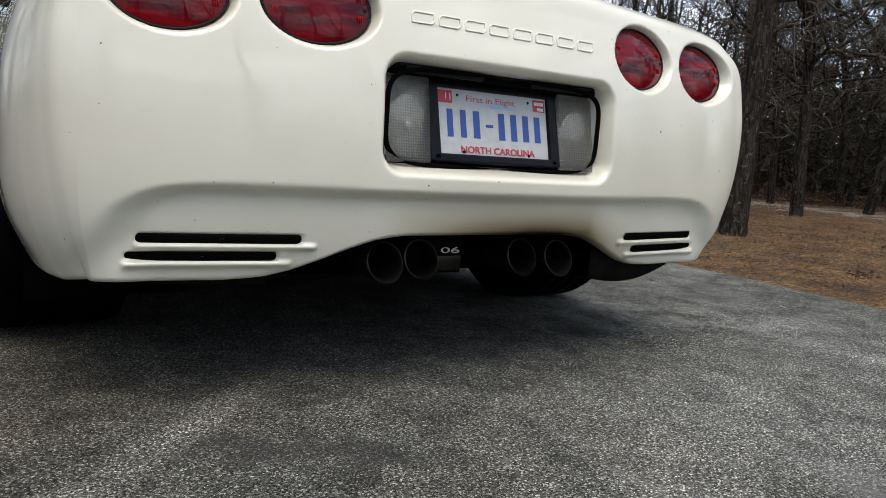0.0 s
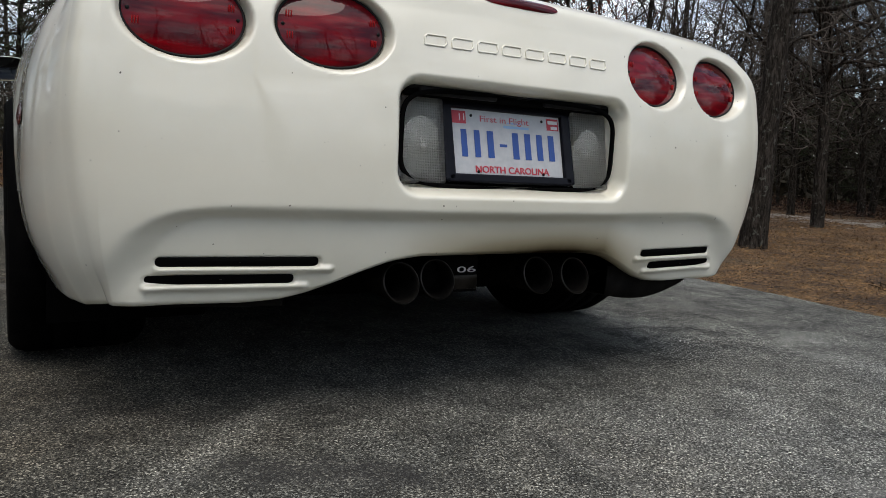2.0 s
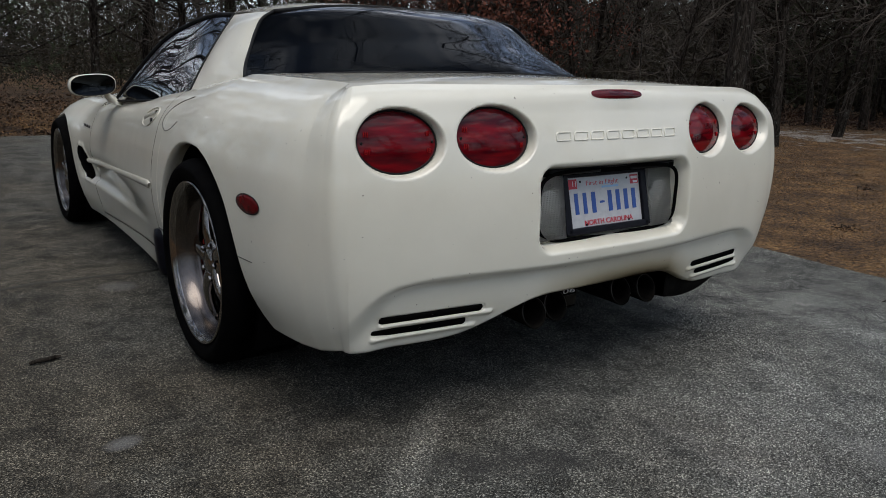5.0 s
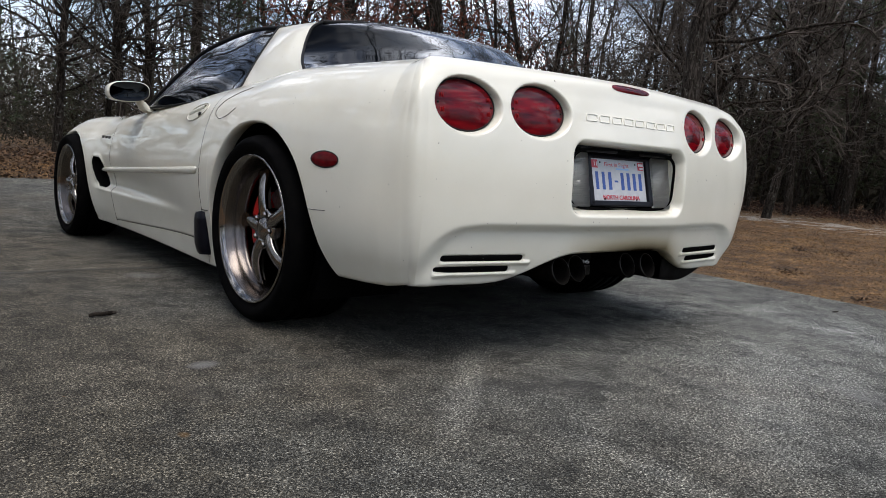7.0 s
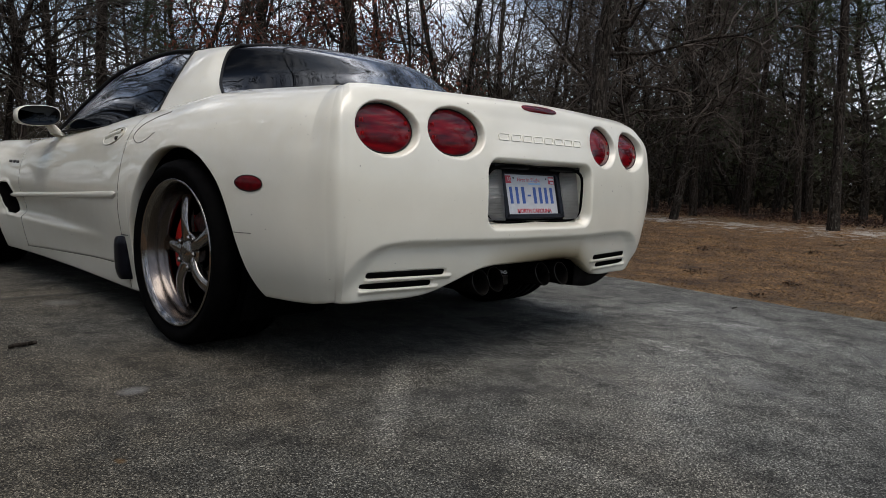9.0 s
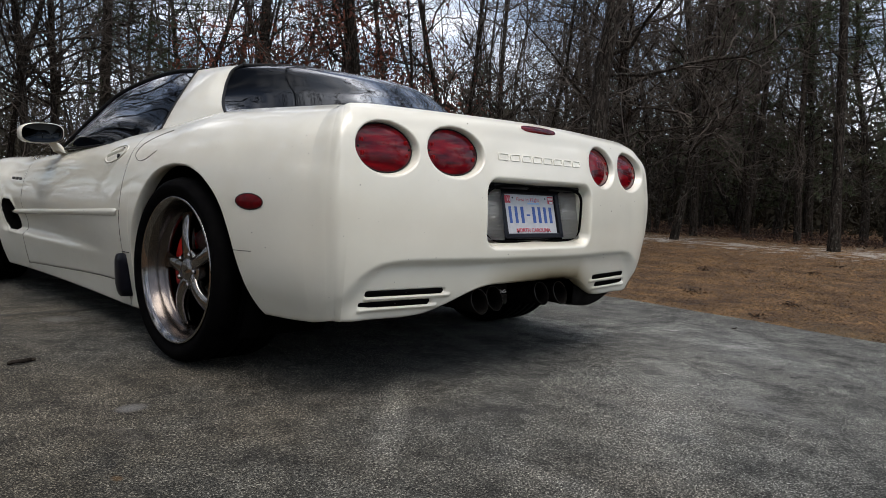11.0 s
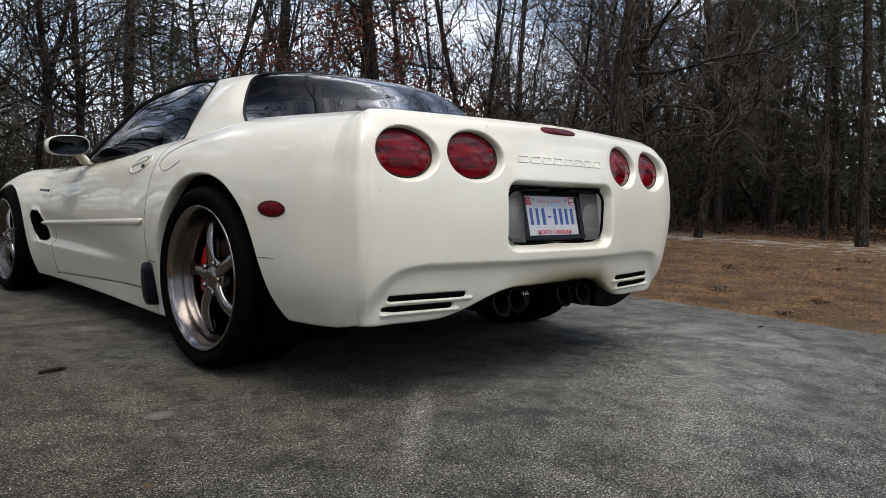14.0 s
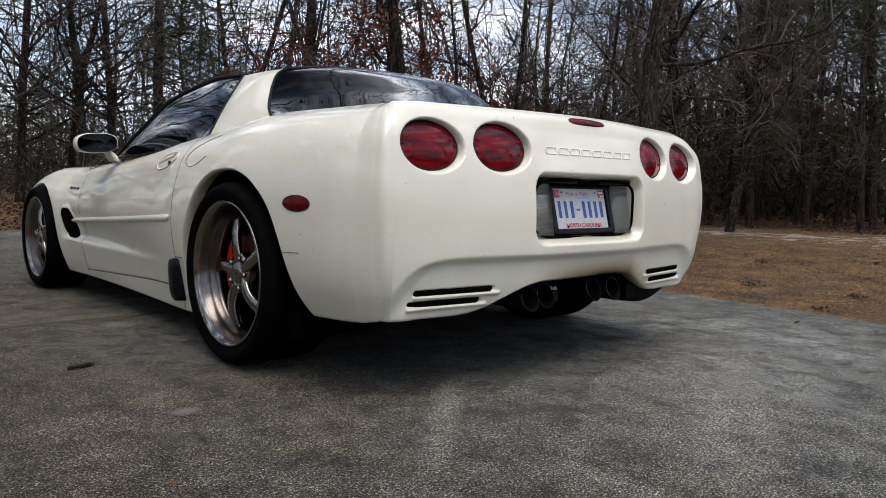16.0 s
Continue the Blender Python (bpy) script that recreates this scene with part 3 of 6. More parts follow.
def make_wheel(hub, tyre_r, rim_r, width, dish):
    """A deep-dished chrome five-spoke wheel whose outer face looks along minus x."""
    x, y, z = hub
    sh = width * 0.5
    v, f = lathe([(width, rim_r - 0.015), (width * .9, rim_r - 0.03), (dish + .05, rim_r - 0.045), (dish, rim_r - 0.042), (dish - .012, rim_r - 0.052), (dish - .022, rim_r - 0.036), (0.05, rim_r - 0.030), (0.014, rim_r - 0.020), (0.006, rim_r - 0.012), (0.0, rim_r - 0.007),
                  (-.003, rim_r - .002), (.001, rim_r + .002), (.010, rim_r + .003), (.02, rim_r - .004)], 72, hub)
    wheel = piece("wheel", mesh_of("wheel", v, f, [BARREL, CHROME], [0 if i < 72 * 7 else 1 for i in range(len(f))]), car, "deep-dished polished chrome wheel")
    prof = [(0.018, rim_r - 0.008), (0.004, rim_r + 0.004), (-0.006, rim_r + 0.02), (-0.012, rim_r + 0.04), (-0.008, tyre_r - 0.022), (0.006, tyre_r - 0.008), (0.024, tyre_r - 0.002)]
    w = width
    for k in range(4):
        a = 0.03 + (w - 0.06) * k / 4
        prof += [(a, tyre_r), (a + (w - 0.06) / 4 - 0.012, tyre_r), (a + (w - 0.06) / 4 - 0.010, tyre_r - 0.007), (a + (w - 0.06) / 4 - 0.002, tyre_r - 0.007)]
    prof += [(w - .024, tyre_r - 0.002), (w - .006, tyre_r - .008), (w + .008, tyre_r - .022), (w + .01, rim_r + .04), (w, rim_r), (w - .02, rim_r - .012)]
    v, f = lathe(prof, 72, hub)
    piece("tyre", mesh_of("tyre", v, f, RUBBER), wheel, "wide black low-profile tyre")
    # five curved spokes, convex across their width
    for k in range(5):
        a0 = math.radians(72 * k + 2)
        rows = []
        n = 16
        for i in range(n):
            t = i / (n - 1)
            r = 0.035 + (rim_r - 0.052 - 0.035) * t
            half = 0.029 - 0.008 * math.sin(min(t * 1.2, 1) * math.pi * 0.75) + 0.008 * t ** 3
            bow = 0.012 * math.sin(t * math.pi)
            depth = dish - 0.045 + 0.018 * t ** 1.5 - 0.012 * math.sin(t * math.pi)
            cy, cz = math.cos(a0), math.sin(a0)
            px, pz = -cz, cy
            sec = []
            for s, dx in ((-1, 0.030), (-1, 0.006), (-0.7, -0.002), (0, -0.005), (0.7, -0.002), (1, 0.006), (1, 0.030), (0, 0.034)):
                off = s * half + bow
                sec.append((x + depth + dx, y + cy * r + px * off, z + cz * r + pz * off))
            rows.append(sec)
        v = np.array(rows)
        piece("spoke", mesh_of("spoke", v.reshape(-1, 3), grid_faces(n, 8, True, True) + [tuple(range(8)), tuple((n - 1) * 8 + i for i in range(8))[::-1]], CHROME), wheel)
    v, f = lathe([(dish + .03, 0.075), (dish - 0.038, 0.075), (dish - 0.046, 0.068), (dish - 0.046, 0.042), (dish - .052, 0.038), (dish - .057, 0.030), (dish - .059, 0.012), (dish - .059, 0.0005)], 40, hub)
    piece("hub_cap", mesh_of("hub_cap", v, f, CHROME), wheel, "round chrome centre cap")
    for k in range(5):
        a = math.radians(72 * k + 38)
        v, f = lathe([(dish - 0.03, 0.011), (dish - 0.053, 0.011), (dish - 0.058, 0.007), (dish - 0.059, 0.0005)], 6, (x, y + 0.057 * math.cos(a), z + 0.057 * math.sin(a)))
        piece("lug_nut", mesh_of("lug_nut", v, f, CHROME, shade=False), wheel)
    # disc and caliper behind the spokes
    v, f = lathe([(dish + .055, 0.06), (dish + .035, 0.06), (dish + .035, 0.152), (dish + .039, 0.156), (dish + .061, 0.156), (dish + .065, 0.152), (dish + 0.065, 0.06)], 64, hub)
    disc = piece("brake_disc", mesh_of("brake_disc", v, f, IRON), car, "grey iron brake disc")
    rows = []
    for i in range(14):
        a = math.radians(-26 + 70 * i / 13)
        ca, sa = math.cos(a), math.sin(a)
        sec = [(dish + dx, r) for dx, r in ((.0, .105), (-.010, .115), (-.010, .165), (.006, .178), (.075, .178), (.085, .165), (.085, .115), (.07, .105))]
        rows.append([(x + dx, y + r * ca, z + r * sa) for dx, r in sec])
    v = np.array(rows)
    piece("brake_caliper", mesh_of("brake_caliper", v.reshape(-1, 3), grid_faces(14, 8, True, True) + [tuple(range(8)), tuple(13 * 8 + i for i in range(8))[::-1]], CALIPER), car, "red painted brake caliper")
    return [o for o in (wheel, *wheel.children)]


REAR_HUB, FRONT_HUB = (-0.964, 0.930, 0.334), (-0.948, 3.566, 0.278)
for hub, tr, rr, wd, dish in ((REAR_HUB, 0.334, 0.264, 0.29, 0.098), (FRONT_HUB, 0.318, 0.250, 0.245, 0.075)):
    for o in make_wheel(hub, tr, rr, wd, dish):
        if o.name.split(".")[0] == "wheel":
            far = piece("wheel", o.data, car, "deep-dished polished chrome wheel")
            far.matrix_basis = pose(0, 2 * hub[1], 0, 0, 0, 180)
            holder = far
        else:
            piece(o.name.split(".")[0], o.data, holder)
    for sgn in (-1, 1):
        rows = []
        for a in np.linspace(-30, 210, 40):
            ca, sa = math.cos(math.radians(a)), math.sin(math.radians(a))
            rr2 = 0.405 if hub is REAR_HUB else 0.345
            out = 0.06 if hub is REAR_HUB else 0.13
            rows.append([(sgn * (abs(hub[0]) - out), hub[1] + rr2 * ca, max(hub[2] + 0.01 + rr2 * sa, 0.13)), (sgn * 0.55, hub[1] + rr2 * ca, max(hub[2] + 0.01 + rr2 * sa, 0.13)), (sgn * 0.55, hub[1], hub[2])])
        v = np.array(rows)
        piece("wheel_liner", mesh_of("wheel_liner", v.reshape(-1, 3), grid_faces(40, 3), LINER), car)


# ---- the car: lamps, plate, exhaust, trim ----
def skin_y(x, z):
    """Depth of the tail's skin, without its recesses, at a place across the tail."""
    c = np.interp(abs(x), PLAN(np.linspace(0, 6, 600))[:, 0], np.linspace(0, 6, 600))
    zs = np.array([float(f[0](c)[0]) for f in LEVEL_AT])
    ds = np.array([float(f[1](c)[0]) for f in LEVEL_AT])
    zd = flow(np.stack((zs, ds), 1))(FINE * 6)
    return float(PLAN(c)[0][1] + np.interp(z, zd[:380, 0], zd[:380, 1]))


def dome(name, cx, cz, hx, hz, back, rise, mat, parent, label="", rings=10, n=48, slope=True):
    """A lens: an oval cushion that follows the tail's slope."""
    v = []
    for i in range(rings + 1):
        r = math.sin(i / rings * math.pi / 2)
        for t in ellipse_ring(n):
            px, pz = cx + hx * r * math.cos(t), cz + hz * r * math.sin(t)
            v.append((px, skin_y(px, pz) + back - rise * (1 - r * r), pz))
    for t in ellipse_ring(n):
        px, pz = cx + hx * math.cos(t), cz + hz * math.sin(t)
        v.append((px, skin_y(px, pz) + back + 0.03, pz))
    return piece(name, mesh_of(name, v, grid_faces(rings + 2, n, True, True), mat), parent, label)


for sgn in (-1, 1):
    for cx, cz, hx, hz in LAMPS:
        lens = dome("tail_lamp", sgn * cx, cz, hx, hz, 0.024, 0.010, LENS, car, "round red tail lamp lens")
        # black gasket round the lens
        ring = [(sgn * cx + (hx + .002) * math.cos(t), skin_y(sgn * cx + hx * math.cos(t), cz + hz * math.sin(t)) + 0.025, cz + (hz + .002) * math.sin(t)) for t in np.linspace(0, 2 * math.pi, 60)]
        v, f = tube(ring, 0.0028, 6, False)
        piece("gasket", mesh_of("gasket", v, f, BLACK), lens)
        # short bright ribs moulded into the lens above and below each screw
        for s2, zz, k in itertools.product((-1, 1), (-0.020, 0.020), range(3)):
            px, pz = sgn * cx + s2 * (hx - 0.017 - 0.0045 * k), cz + zz
            part("rib", box_bm((0.0024, 0.002, 0.013), (px, skin_y(px, pz) + 0.0205 - 0.0012 * k, pz), 0.0005, 1), REFLEX, lens)
        for s2 in (-1, 1):
            px = sgn * cx + s2 * (hx - 0.010)
            v, f = tube([(px, skin_y(px, cz) + 0.0205, cz), (px, skin_y(px, cz) + 0.030, cz)], 0.0035, 10)
            piece("screw", mesh_of("screw", v, f, BLACK), lens)

# high brake lamp in the lip
v = []
for i in range(9):
    r = math.sin(i / 8 * math.pi / 2)
    for t in ellipse_ring(40):
        c, s = math.cos(t), math.sin(t)
        px, pz = 0.104 * r * math.copysign(abs(c) ** 0.6, c), 0.912 + 0.0125 * r * math.copysign(abs(s) ** 0.8, s)
        v.append((px, skin_y(px, pz) - 0.006 * (1 - r * r) - 0.001, pz))
piece("brake_lamp", mesh_of("brake_lamp", v, grid_faces(9, 40, True, True), LENS), car, "slim red high brake lamp")
# the raised name on the tail, as plain outlined blocks
def block_outline(x0, x1, z0, z1, name="badge_block"):
    pts = [(x0, z0), (x1 - 0.006, z0), (x1, z0 + 0.006), (x1, z1), (x0 + 0.006, z1), (x0, z1 - 0.006), (x0, z0)]
    path = []
    for (a, b), (c, d) in zip(pts[:-1], pts[1:]):
        for t in np.linspace(0, 1, 4)[:-1]:
            path.append((a + (c - a) * t, skin_y(a + (c - a) * t, b + (d - b) * t) - 0.0005, b + (d - b) * t))
    path.append(path[0])
    v, f = tube(path, 0.0021, 6, False)
    return piece(name, mesh_of(name, v, f, PAINT), car)


for k in range(8):
    x0 = -0.256 + 0.0625 * k
    block_outline(x0 + 0.004, x0 + 0.054, 0.791, 0.812)

# plate pocket: back board black for shade, frame, plate, and the two reversing lamps
def board(name, x0, x1, z0, z1, y, depth, tilt, mat, parent, r=0.008, label="", bevel=0.002):
    """A rounded plate standing near the plane y, leaning by tilt metres over its height."""
    bm = box_bm((x1 - x0, depth, z1 - z0), (0, 0, 0), min(bevel, depth * 0.45), 2)
    lean = math.atan2(tilt, z1 - z0)
    bmesh.ops.transform(bm, matrix=Matrix.Translation(((x0 + x1) / 2, y + tilt / 2, (z0 + z1) / 2)) @ Matrix.Rotation(-lean, 4, "X"), verts=bm.verts)
    return part(name, bm, mat, parent, label, shade=False)


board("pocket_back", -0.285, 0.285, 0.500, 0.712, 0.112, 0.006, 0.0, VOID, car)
PZ0, PZ1, PX = 0.534, 0.674, 0.1525
def plate_y(z):
    return 0.066 + (z - PZ0) / (PZ1 - PZ0) * 0.036


plate = board("licence_plate", -PX, PX, PZ0 - .002, PZ1 + .004, plate_y(PZ0), 0.003, 0.036, PLATE, car, label="white licence plate with blue and red print")
frame_w = 0.018
for x0, x1, z0, z1 in ((-PX - frame_w, PX + frame_w, PZ0 - frame_w, PZ0 + .001), (-PX - frame_w, PX + frame_w, PZ1 + .001, PZ1 + frame_w), (-PX - 0.026, -PX + .001, PZ0 - frame_w, PZ1 + frame_w), (PX - .001, PX + 0.026, PZ0 - frame_w, PZ1 + frame_w)):
    board("frame_bar", x0, x1, z0, z1, plate_y(z0) - 0.004, 0.014, plate_y(z1) - plate_y(z0), NAVY, plate, label="glossy black plate frame", bevel=0.004)


def on_plate(ob, x, z, lift=0.0022):
    lean = math.atan2(0.036, PZ1 - PZ0)
    ob.matrix_basis = Matrix.Translation((x, plate_y(z) - lift, z)) @ Matrix.Rotation(math.radians(90) - lean, 4, "X")
    return ob


def lettering(text, size, mat, parent, x, z, width=None, name="lettering", align="CENTER", bold=0.0, place=on_plate, lift=0.0022):
    cu = bpy.data.curves.new(name, "FONT")
    cu.body, cu.size, cu.align_x, cu.align_y, cu.extrude, cu.offset = text, size, align, "CENTER", 0.0004, bold
    tmp = bpy.data.objects.new(name, cu)
    scene.collection.objects.link(tmp)
    bpy.context.view_layer.update()
    me = bpy.data.meshes.new_from_object(tmp)
    bpy.data.objects.remove(tmp)
    if width:
        xs = [v.co.x for v in me.vertices]
        k = width / (max(xs) - min(xs))
        for v in me.vertices:
            v.co.x *= k
    me.materials.clear()
    me.materials.append(mat)
    return place(piece(name, me, parent), x, z, lift)


def flat_bar(x0, x1, z0, z1, mat, name="print_bar", lift=0.0022):
    bm = box_bm((x1 - x0, z1 - z0, 0.0008), (0, 0, 0))
    return on_plate(part(name, bm, mat, plate, shade=False), (x0 + x1) / 2, (z0 + z1) / 2, lift)


lettering("First in Flight", 0.020, RED, plate, -0.008, 0.6565, 0.135)
lettering("NORTH CAROLINA", 0.021, RED, plate, 0.006, 0.5455, 0.205, bold=0.0004)
for k, w in enumerate((.032, .032, .034, .018, .034, .034, .034, .034)):
    x0 = -0.135 + 0.0345 * k
    if k == 3:
        flat_bar(x0 + .006, x0 + .026, 0.5975, 0.604, BLUE)
    else:
        flat_bar(x0 + .007, x0 + w - .010, 0.571, 0.632, BLUE)
flat_bar(-0.012, 0.060, 0.640, 0.646, PALEBLUE, lift=0.0019)
flat_bar(0.0, 0.040, 0.650, 0.655, PALEBLUE, lift=0.0019)
flat_bar(-0.148, -0.112, 0.643, 0.671, RED)
lettering("11", 0.022, WHITE, plate, -0.123, 0.657, lift=0.003)
flat_bar(0.113, 0.148, 0.643, 0.671, RED)
flat_bar(0.117, 0.145, 0.658, 0.666, WHITE, lift=0.003)
flat_bar(0.125, 0.144, 0.646, 0.653, WHITE, lift=0.003)
for bx, bz in ((-0.098, 0.662), (0.099, 0.662), (-0.088, 0.5405), (0.092, 0.5405)):
    v, f = tube([(0, 0, -0.002), (0, 0, 0.002)], 0.0035, 10)
    on_plate(piece("bolt", mesh_of("bolt", v, f, BLACK), plate), bx, bz, 0.001)

for sgn in (-1, 1):
    x0, x1 = sorted((sgn * 0.178, sgn * 0.283))
    lamp = board("reversing_lamp", x0, x1, 0.510, 0.692, 0.056, 0.012, 0.034, CLEAR, car, label="clear ribbed reversing lamp", bevel=0.005)
    board("reflector", x0 + .004, x1 - .004, 0.522, 0.684, 0.080, 0.004, 0.026, BOWL, lamp, bevel=0.001)
    # reflector bowl; a silvered ball is added for the bright glint
    bm = bmesh.new()
    bmesh.ops.create_uvsphere(bm, u_segments=20, v_segments=12, radius=0.048, matrix=Matrix.LocRotScale((sgn * 0.232, 0.082, 0.592), None, (0.95, 0.07, 1.25)))
    part("bowl", bm, REFLECTOR, lamp)
    bm = bmesh.new()
    bmesh.ops.create_uvsphere(bm, u_segments=16, v_segments=10, radius=0.011, matrix=Matrix.LocRotScale((sgn * 0.226, 0.0755, 0.588), None, (1.0, 0.5, 1.0)))
    part("bulb", bm, GLINT, lamp, "small silvered ball added for a glint behind the lens")

# dark lamp housings hanging under the pocket's upper edge
for x0, x1 in ((-0.25, -0.055), (0.075, 0.245)):
    part("plate_lamp", box_bm((x1 - x0, 0.050, 0.018), ((x0 + x1) / 2, 0.082, 0.7025), 0.005), BLACK, car)
# the pocket's black edging, with its shade put into the near-black colour
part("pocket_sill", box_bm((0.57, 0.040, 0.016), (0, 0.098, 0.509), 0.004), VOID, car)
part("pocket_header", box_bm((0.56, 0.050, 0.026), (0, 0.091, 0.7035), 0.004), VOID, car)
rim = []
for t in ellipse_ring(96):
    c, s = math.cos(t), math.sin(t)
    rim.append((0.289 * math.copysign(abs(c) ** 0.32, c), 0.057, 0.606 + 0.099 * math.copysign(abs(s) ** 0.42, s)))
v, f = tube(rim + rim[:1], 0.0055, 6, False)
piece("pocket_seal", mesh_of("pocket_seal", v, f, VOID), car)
part("pocket_roof", box_bm((0.55, 0.060, 0.012), (0, 0.092, 0.7105), 0.004), BLACK, car)

# four round exhaust tips, slash-cut, with rolled lips
for tx, tz, yy in ((-0.256, 0.296, 0.085), (-0.158, 0.298, 0.10), (0.125, 0.298, 0.10), (0.228, 0.296, 0.085)):
    rows = []
    R = 0.041
    for off, r in ((0.32, R - .004), (0.02, R - .004), (0.004, R - .003), (-.002, R), (.0, R + .003), (.006, R + .0035), (.03, R + .002), (0.34, R + .002)):
        rows.append([(tx + r * math.cos(t), yy + off + 0.016 * math.sin(t) * (1 if off < .1 else 0), tz + r * math.sin(t)) for t in ellipse_ring(40)])
    v = np.array(rows)
    piece("exhaust_tip", mesh_of("exhaust_tip", v.reshape(-1, 3), grid_faces(8, 40, True, True), [STEEL, DARKSTEEL], [0 if 120 <= i < 160 else 1 for i in range(7 * 40)]), car, "round steel exhaust tip, sooted inside, tube darkened for shade")
# silencers across the tail and the plate between the tips
for sx in (-0.36, 0.36):
    bm = bmesh.new()
    bmesh.ops.create_cone(bm, cap_ends=True, segments=32, radius1=0.10, radius2=0.10, depth=0.5, matrix=Matrix.LocRotScale((sx, 0.52, 0.30), Euler((0, radians(90), 0)), (0.85, 1.15, 1)))
    bmesh.ops.bevel(bm, geom=[e for e in bm.edges if len(e.link_faces) == 2 and any(len(fc.verts) > 6 for fc in e.link_faces)], offset=0.02, segments=3, affect="EDGES")
    part("silencer", bm, DARKSTEEL, car, "dark steel silencer, blackened for soot and shade")
back_plate = part("exhaust_plate", box_bm((0.18, 0.004, 0.094), (-0.100, 0.165, 0.300), 0.0015), DARKSTEEL, car, "polished steel plate between the exhaust tips, blackened for shade")
part("bright_patch", box_bm((0.066, 0.003, 0.034), (-0.045, 0.1615, 0.277), 0.001), STEEL, back_plate)


def facing_back(ob, x, z, lift):
    ob.matrix_basis = Matrix.Translation((x, 0.1622, z)) @ Matrix.Rotation(math.radians(90), 4, "X")
    return ob


lettering("06", 0.020, WHITE, back_plate, -0.042, 0.3065, 0.052, place=facing_back)
# near-black sheets added to keep the exhaust opening dark, not car parts
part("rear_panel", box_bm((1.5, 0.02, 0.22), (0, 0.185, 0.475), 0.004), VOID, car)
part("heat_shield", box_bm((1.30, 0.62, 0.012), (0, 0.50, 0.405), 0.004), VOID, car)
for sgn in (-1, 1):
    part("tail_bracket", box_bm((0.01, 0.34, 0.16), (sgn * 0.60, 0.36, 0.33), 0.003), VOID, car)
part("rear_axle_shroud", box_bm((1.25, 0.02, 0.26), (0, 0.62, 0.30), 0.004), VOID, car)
# black valance under the tail
VALANCE = varied("matt_valance", (0.006, 0.0055, 0.005), (0.012, 0.011, 0.010), 20.0, 0.9)
principled(VALANCE).inputs["Specular IOR Level"].default_value = 0.05
for sgn in (-1, 1):
    rows = []
    for t in np.linspace(0, 1, 20):
        px = sgn * ((0.37 if sgn > 0 else 0.50) + (0.35 if sgn > 0 else 0.28) * t)
        yb = skin_y(px, 0.29) + 0.06
        zb = 0.232 + 0.020 * t - 0.026 * math.sin(math.pi * t) if sgn > 0 else 0.252 + 0.004 * t
        rows.append([(px, yb, 0.31), (px, yb + 0.004, zb), (px, yb + 0.05, zb - 0.004), (px, yb + 0.30, zb - 0.006)])
    v = np.array(rows)
    thicken(piece("rear_valance", mesh_of("rear_valance", v.reshape(-1, 3), grid_faces(20, 4), VALANCE), car, "matt black valance under the tail"), 0.004)

# black mouths of the cooling slots
for sgn in (-1, 1):
    for x0, x1, cz in SLOTS:
        v = []
        for k in (1.0, 0.96, 0.02):
            for t in ellipse_ring(48):
                c, s = math.cos(t), math.sin(t)
                px = (x0 + x1) / 2 + ((x1 - x0) / 2 - 0.008) * np.sign(c) * min(1, abs(c) * 40) + 0.008 * c
                px = (x0 + x1) / 2 + (px - (x0 + x1) / 2) * k
                pz = cz + 0.0095 * s * k
                v.append((sgn * px, skin_y(px, pz) + 0.026 + (0.004 if k == 1.0 else -0.0005), pz))
        piece("slot_mouth", mesh_of("slot_mouth", v, grid_faces(3, 48, sgn > 0, True), VOID), car)

# side markers, flush ovals with a dark bezel
for sgn in (-1, 1):
    for rim in (True, False):
        v = []
        n = 40
        for i in range(7):
            r = math.sin(i / 6 * math.pi / 2)
            for t in ellipse_ring(n):
                py, pz = 0.462 + (0.078 if rim else 0.0735) * r * math.cos(t), 0.607 + (0.0265 if rim else 0.0235) * r * math.sin(t)
                v.append((sgn * (side_x(py, pz) + (0.0015 if rim else 0.0035) * (1 if rim else (1 - r ** 4)) + (0 if rim else 0.0012)), py, pz))
        if rim:
            bez = piece("side_marker", mesh_of("side_marker", v, grid_faces(7, n, sgn < 0, True), BLACK), car, "oval red side marker lamp in a black bezel")
        else:
            piece("lens", mesh_of("lens", v, grid_faces(7, n, sgn < 0, True), MARKER), bez, "dark red ribbed lens")

# door mouldings
for sgn in (-1, 1):
    rows = []
    for y in np.linspace(1.455, 2.965, 60):
        t = (y - 1.455) / (2.965 - 1.455)
        zc = 0.508 - 0.094 * t
        hh = 0.017 * min(1, (1 - t) / 0.04 * 0.9 + 0.15) * (1 - 0.25 * t) * min(1, t / 0.006 + 0.5)
        hgt = 0.013 * min(1, (1 - t) / 0.05 + 0.2)
        sec = []
        for a, e in ((-1, -.02), (-1, 0.2), (-.7, 0.8), (0, 1.0), (.7, .8), (1, 0.2), (1, -.02)):
            z = zc + a * hh
            base = PLAN(q_of(y))[0][0] - 0.004 - 0.008 * t
            sec.append((sgn * (base + max(e, 0) * hgt - (0.02 if e < 0 else 0)), y, z))
        rows.append(sec)
    v = np.array(rows)
    piece("door_moulding", mesh_of("door_moulding", v.reshape(-1, 3), grid_faces(60, 7, sgn > 0), PAINT), car, "white body-side moulding")

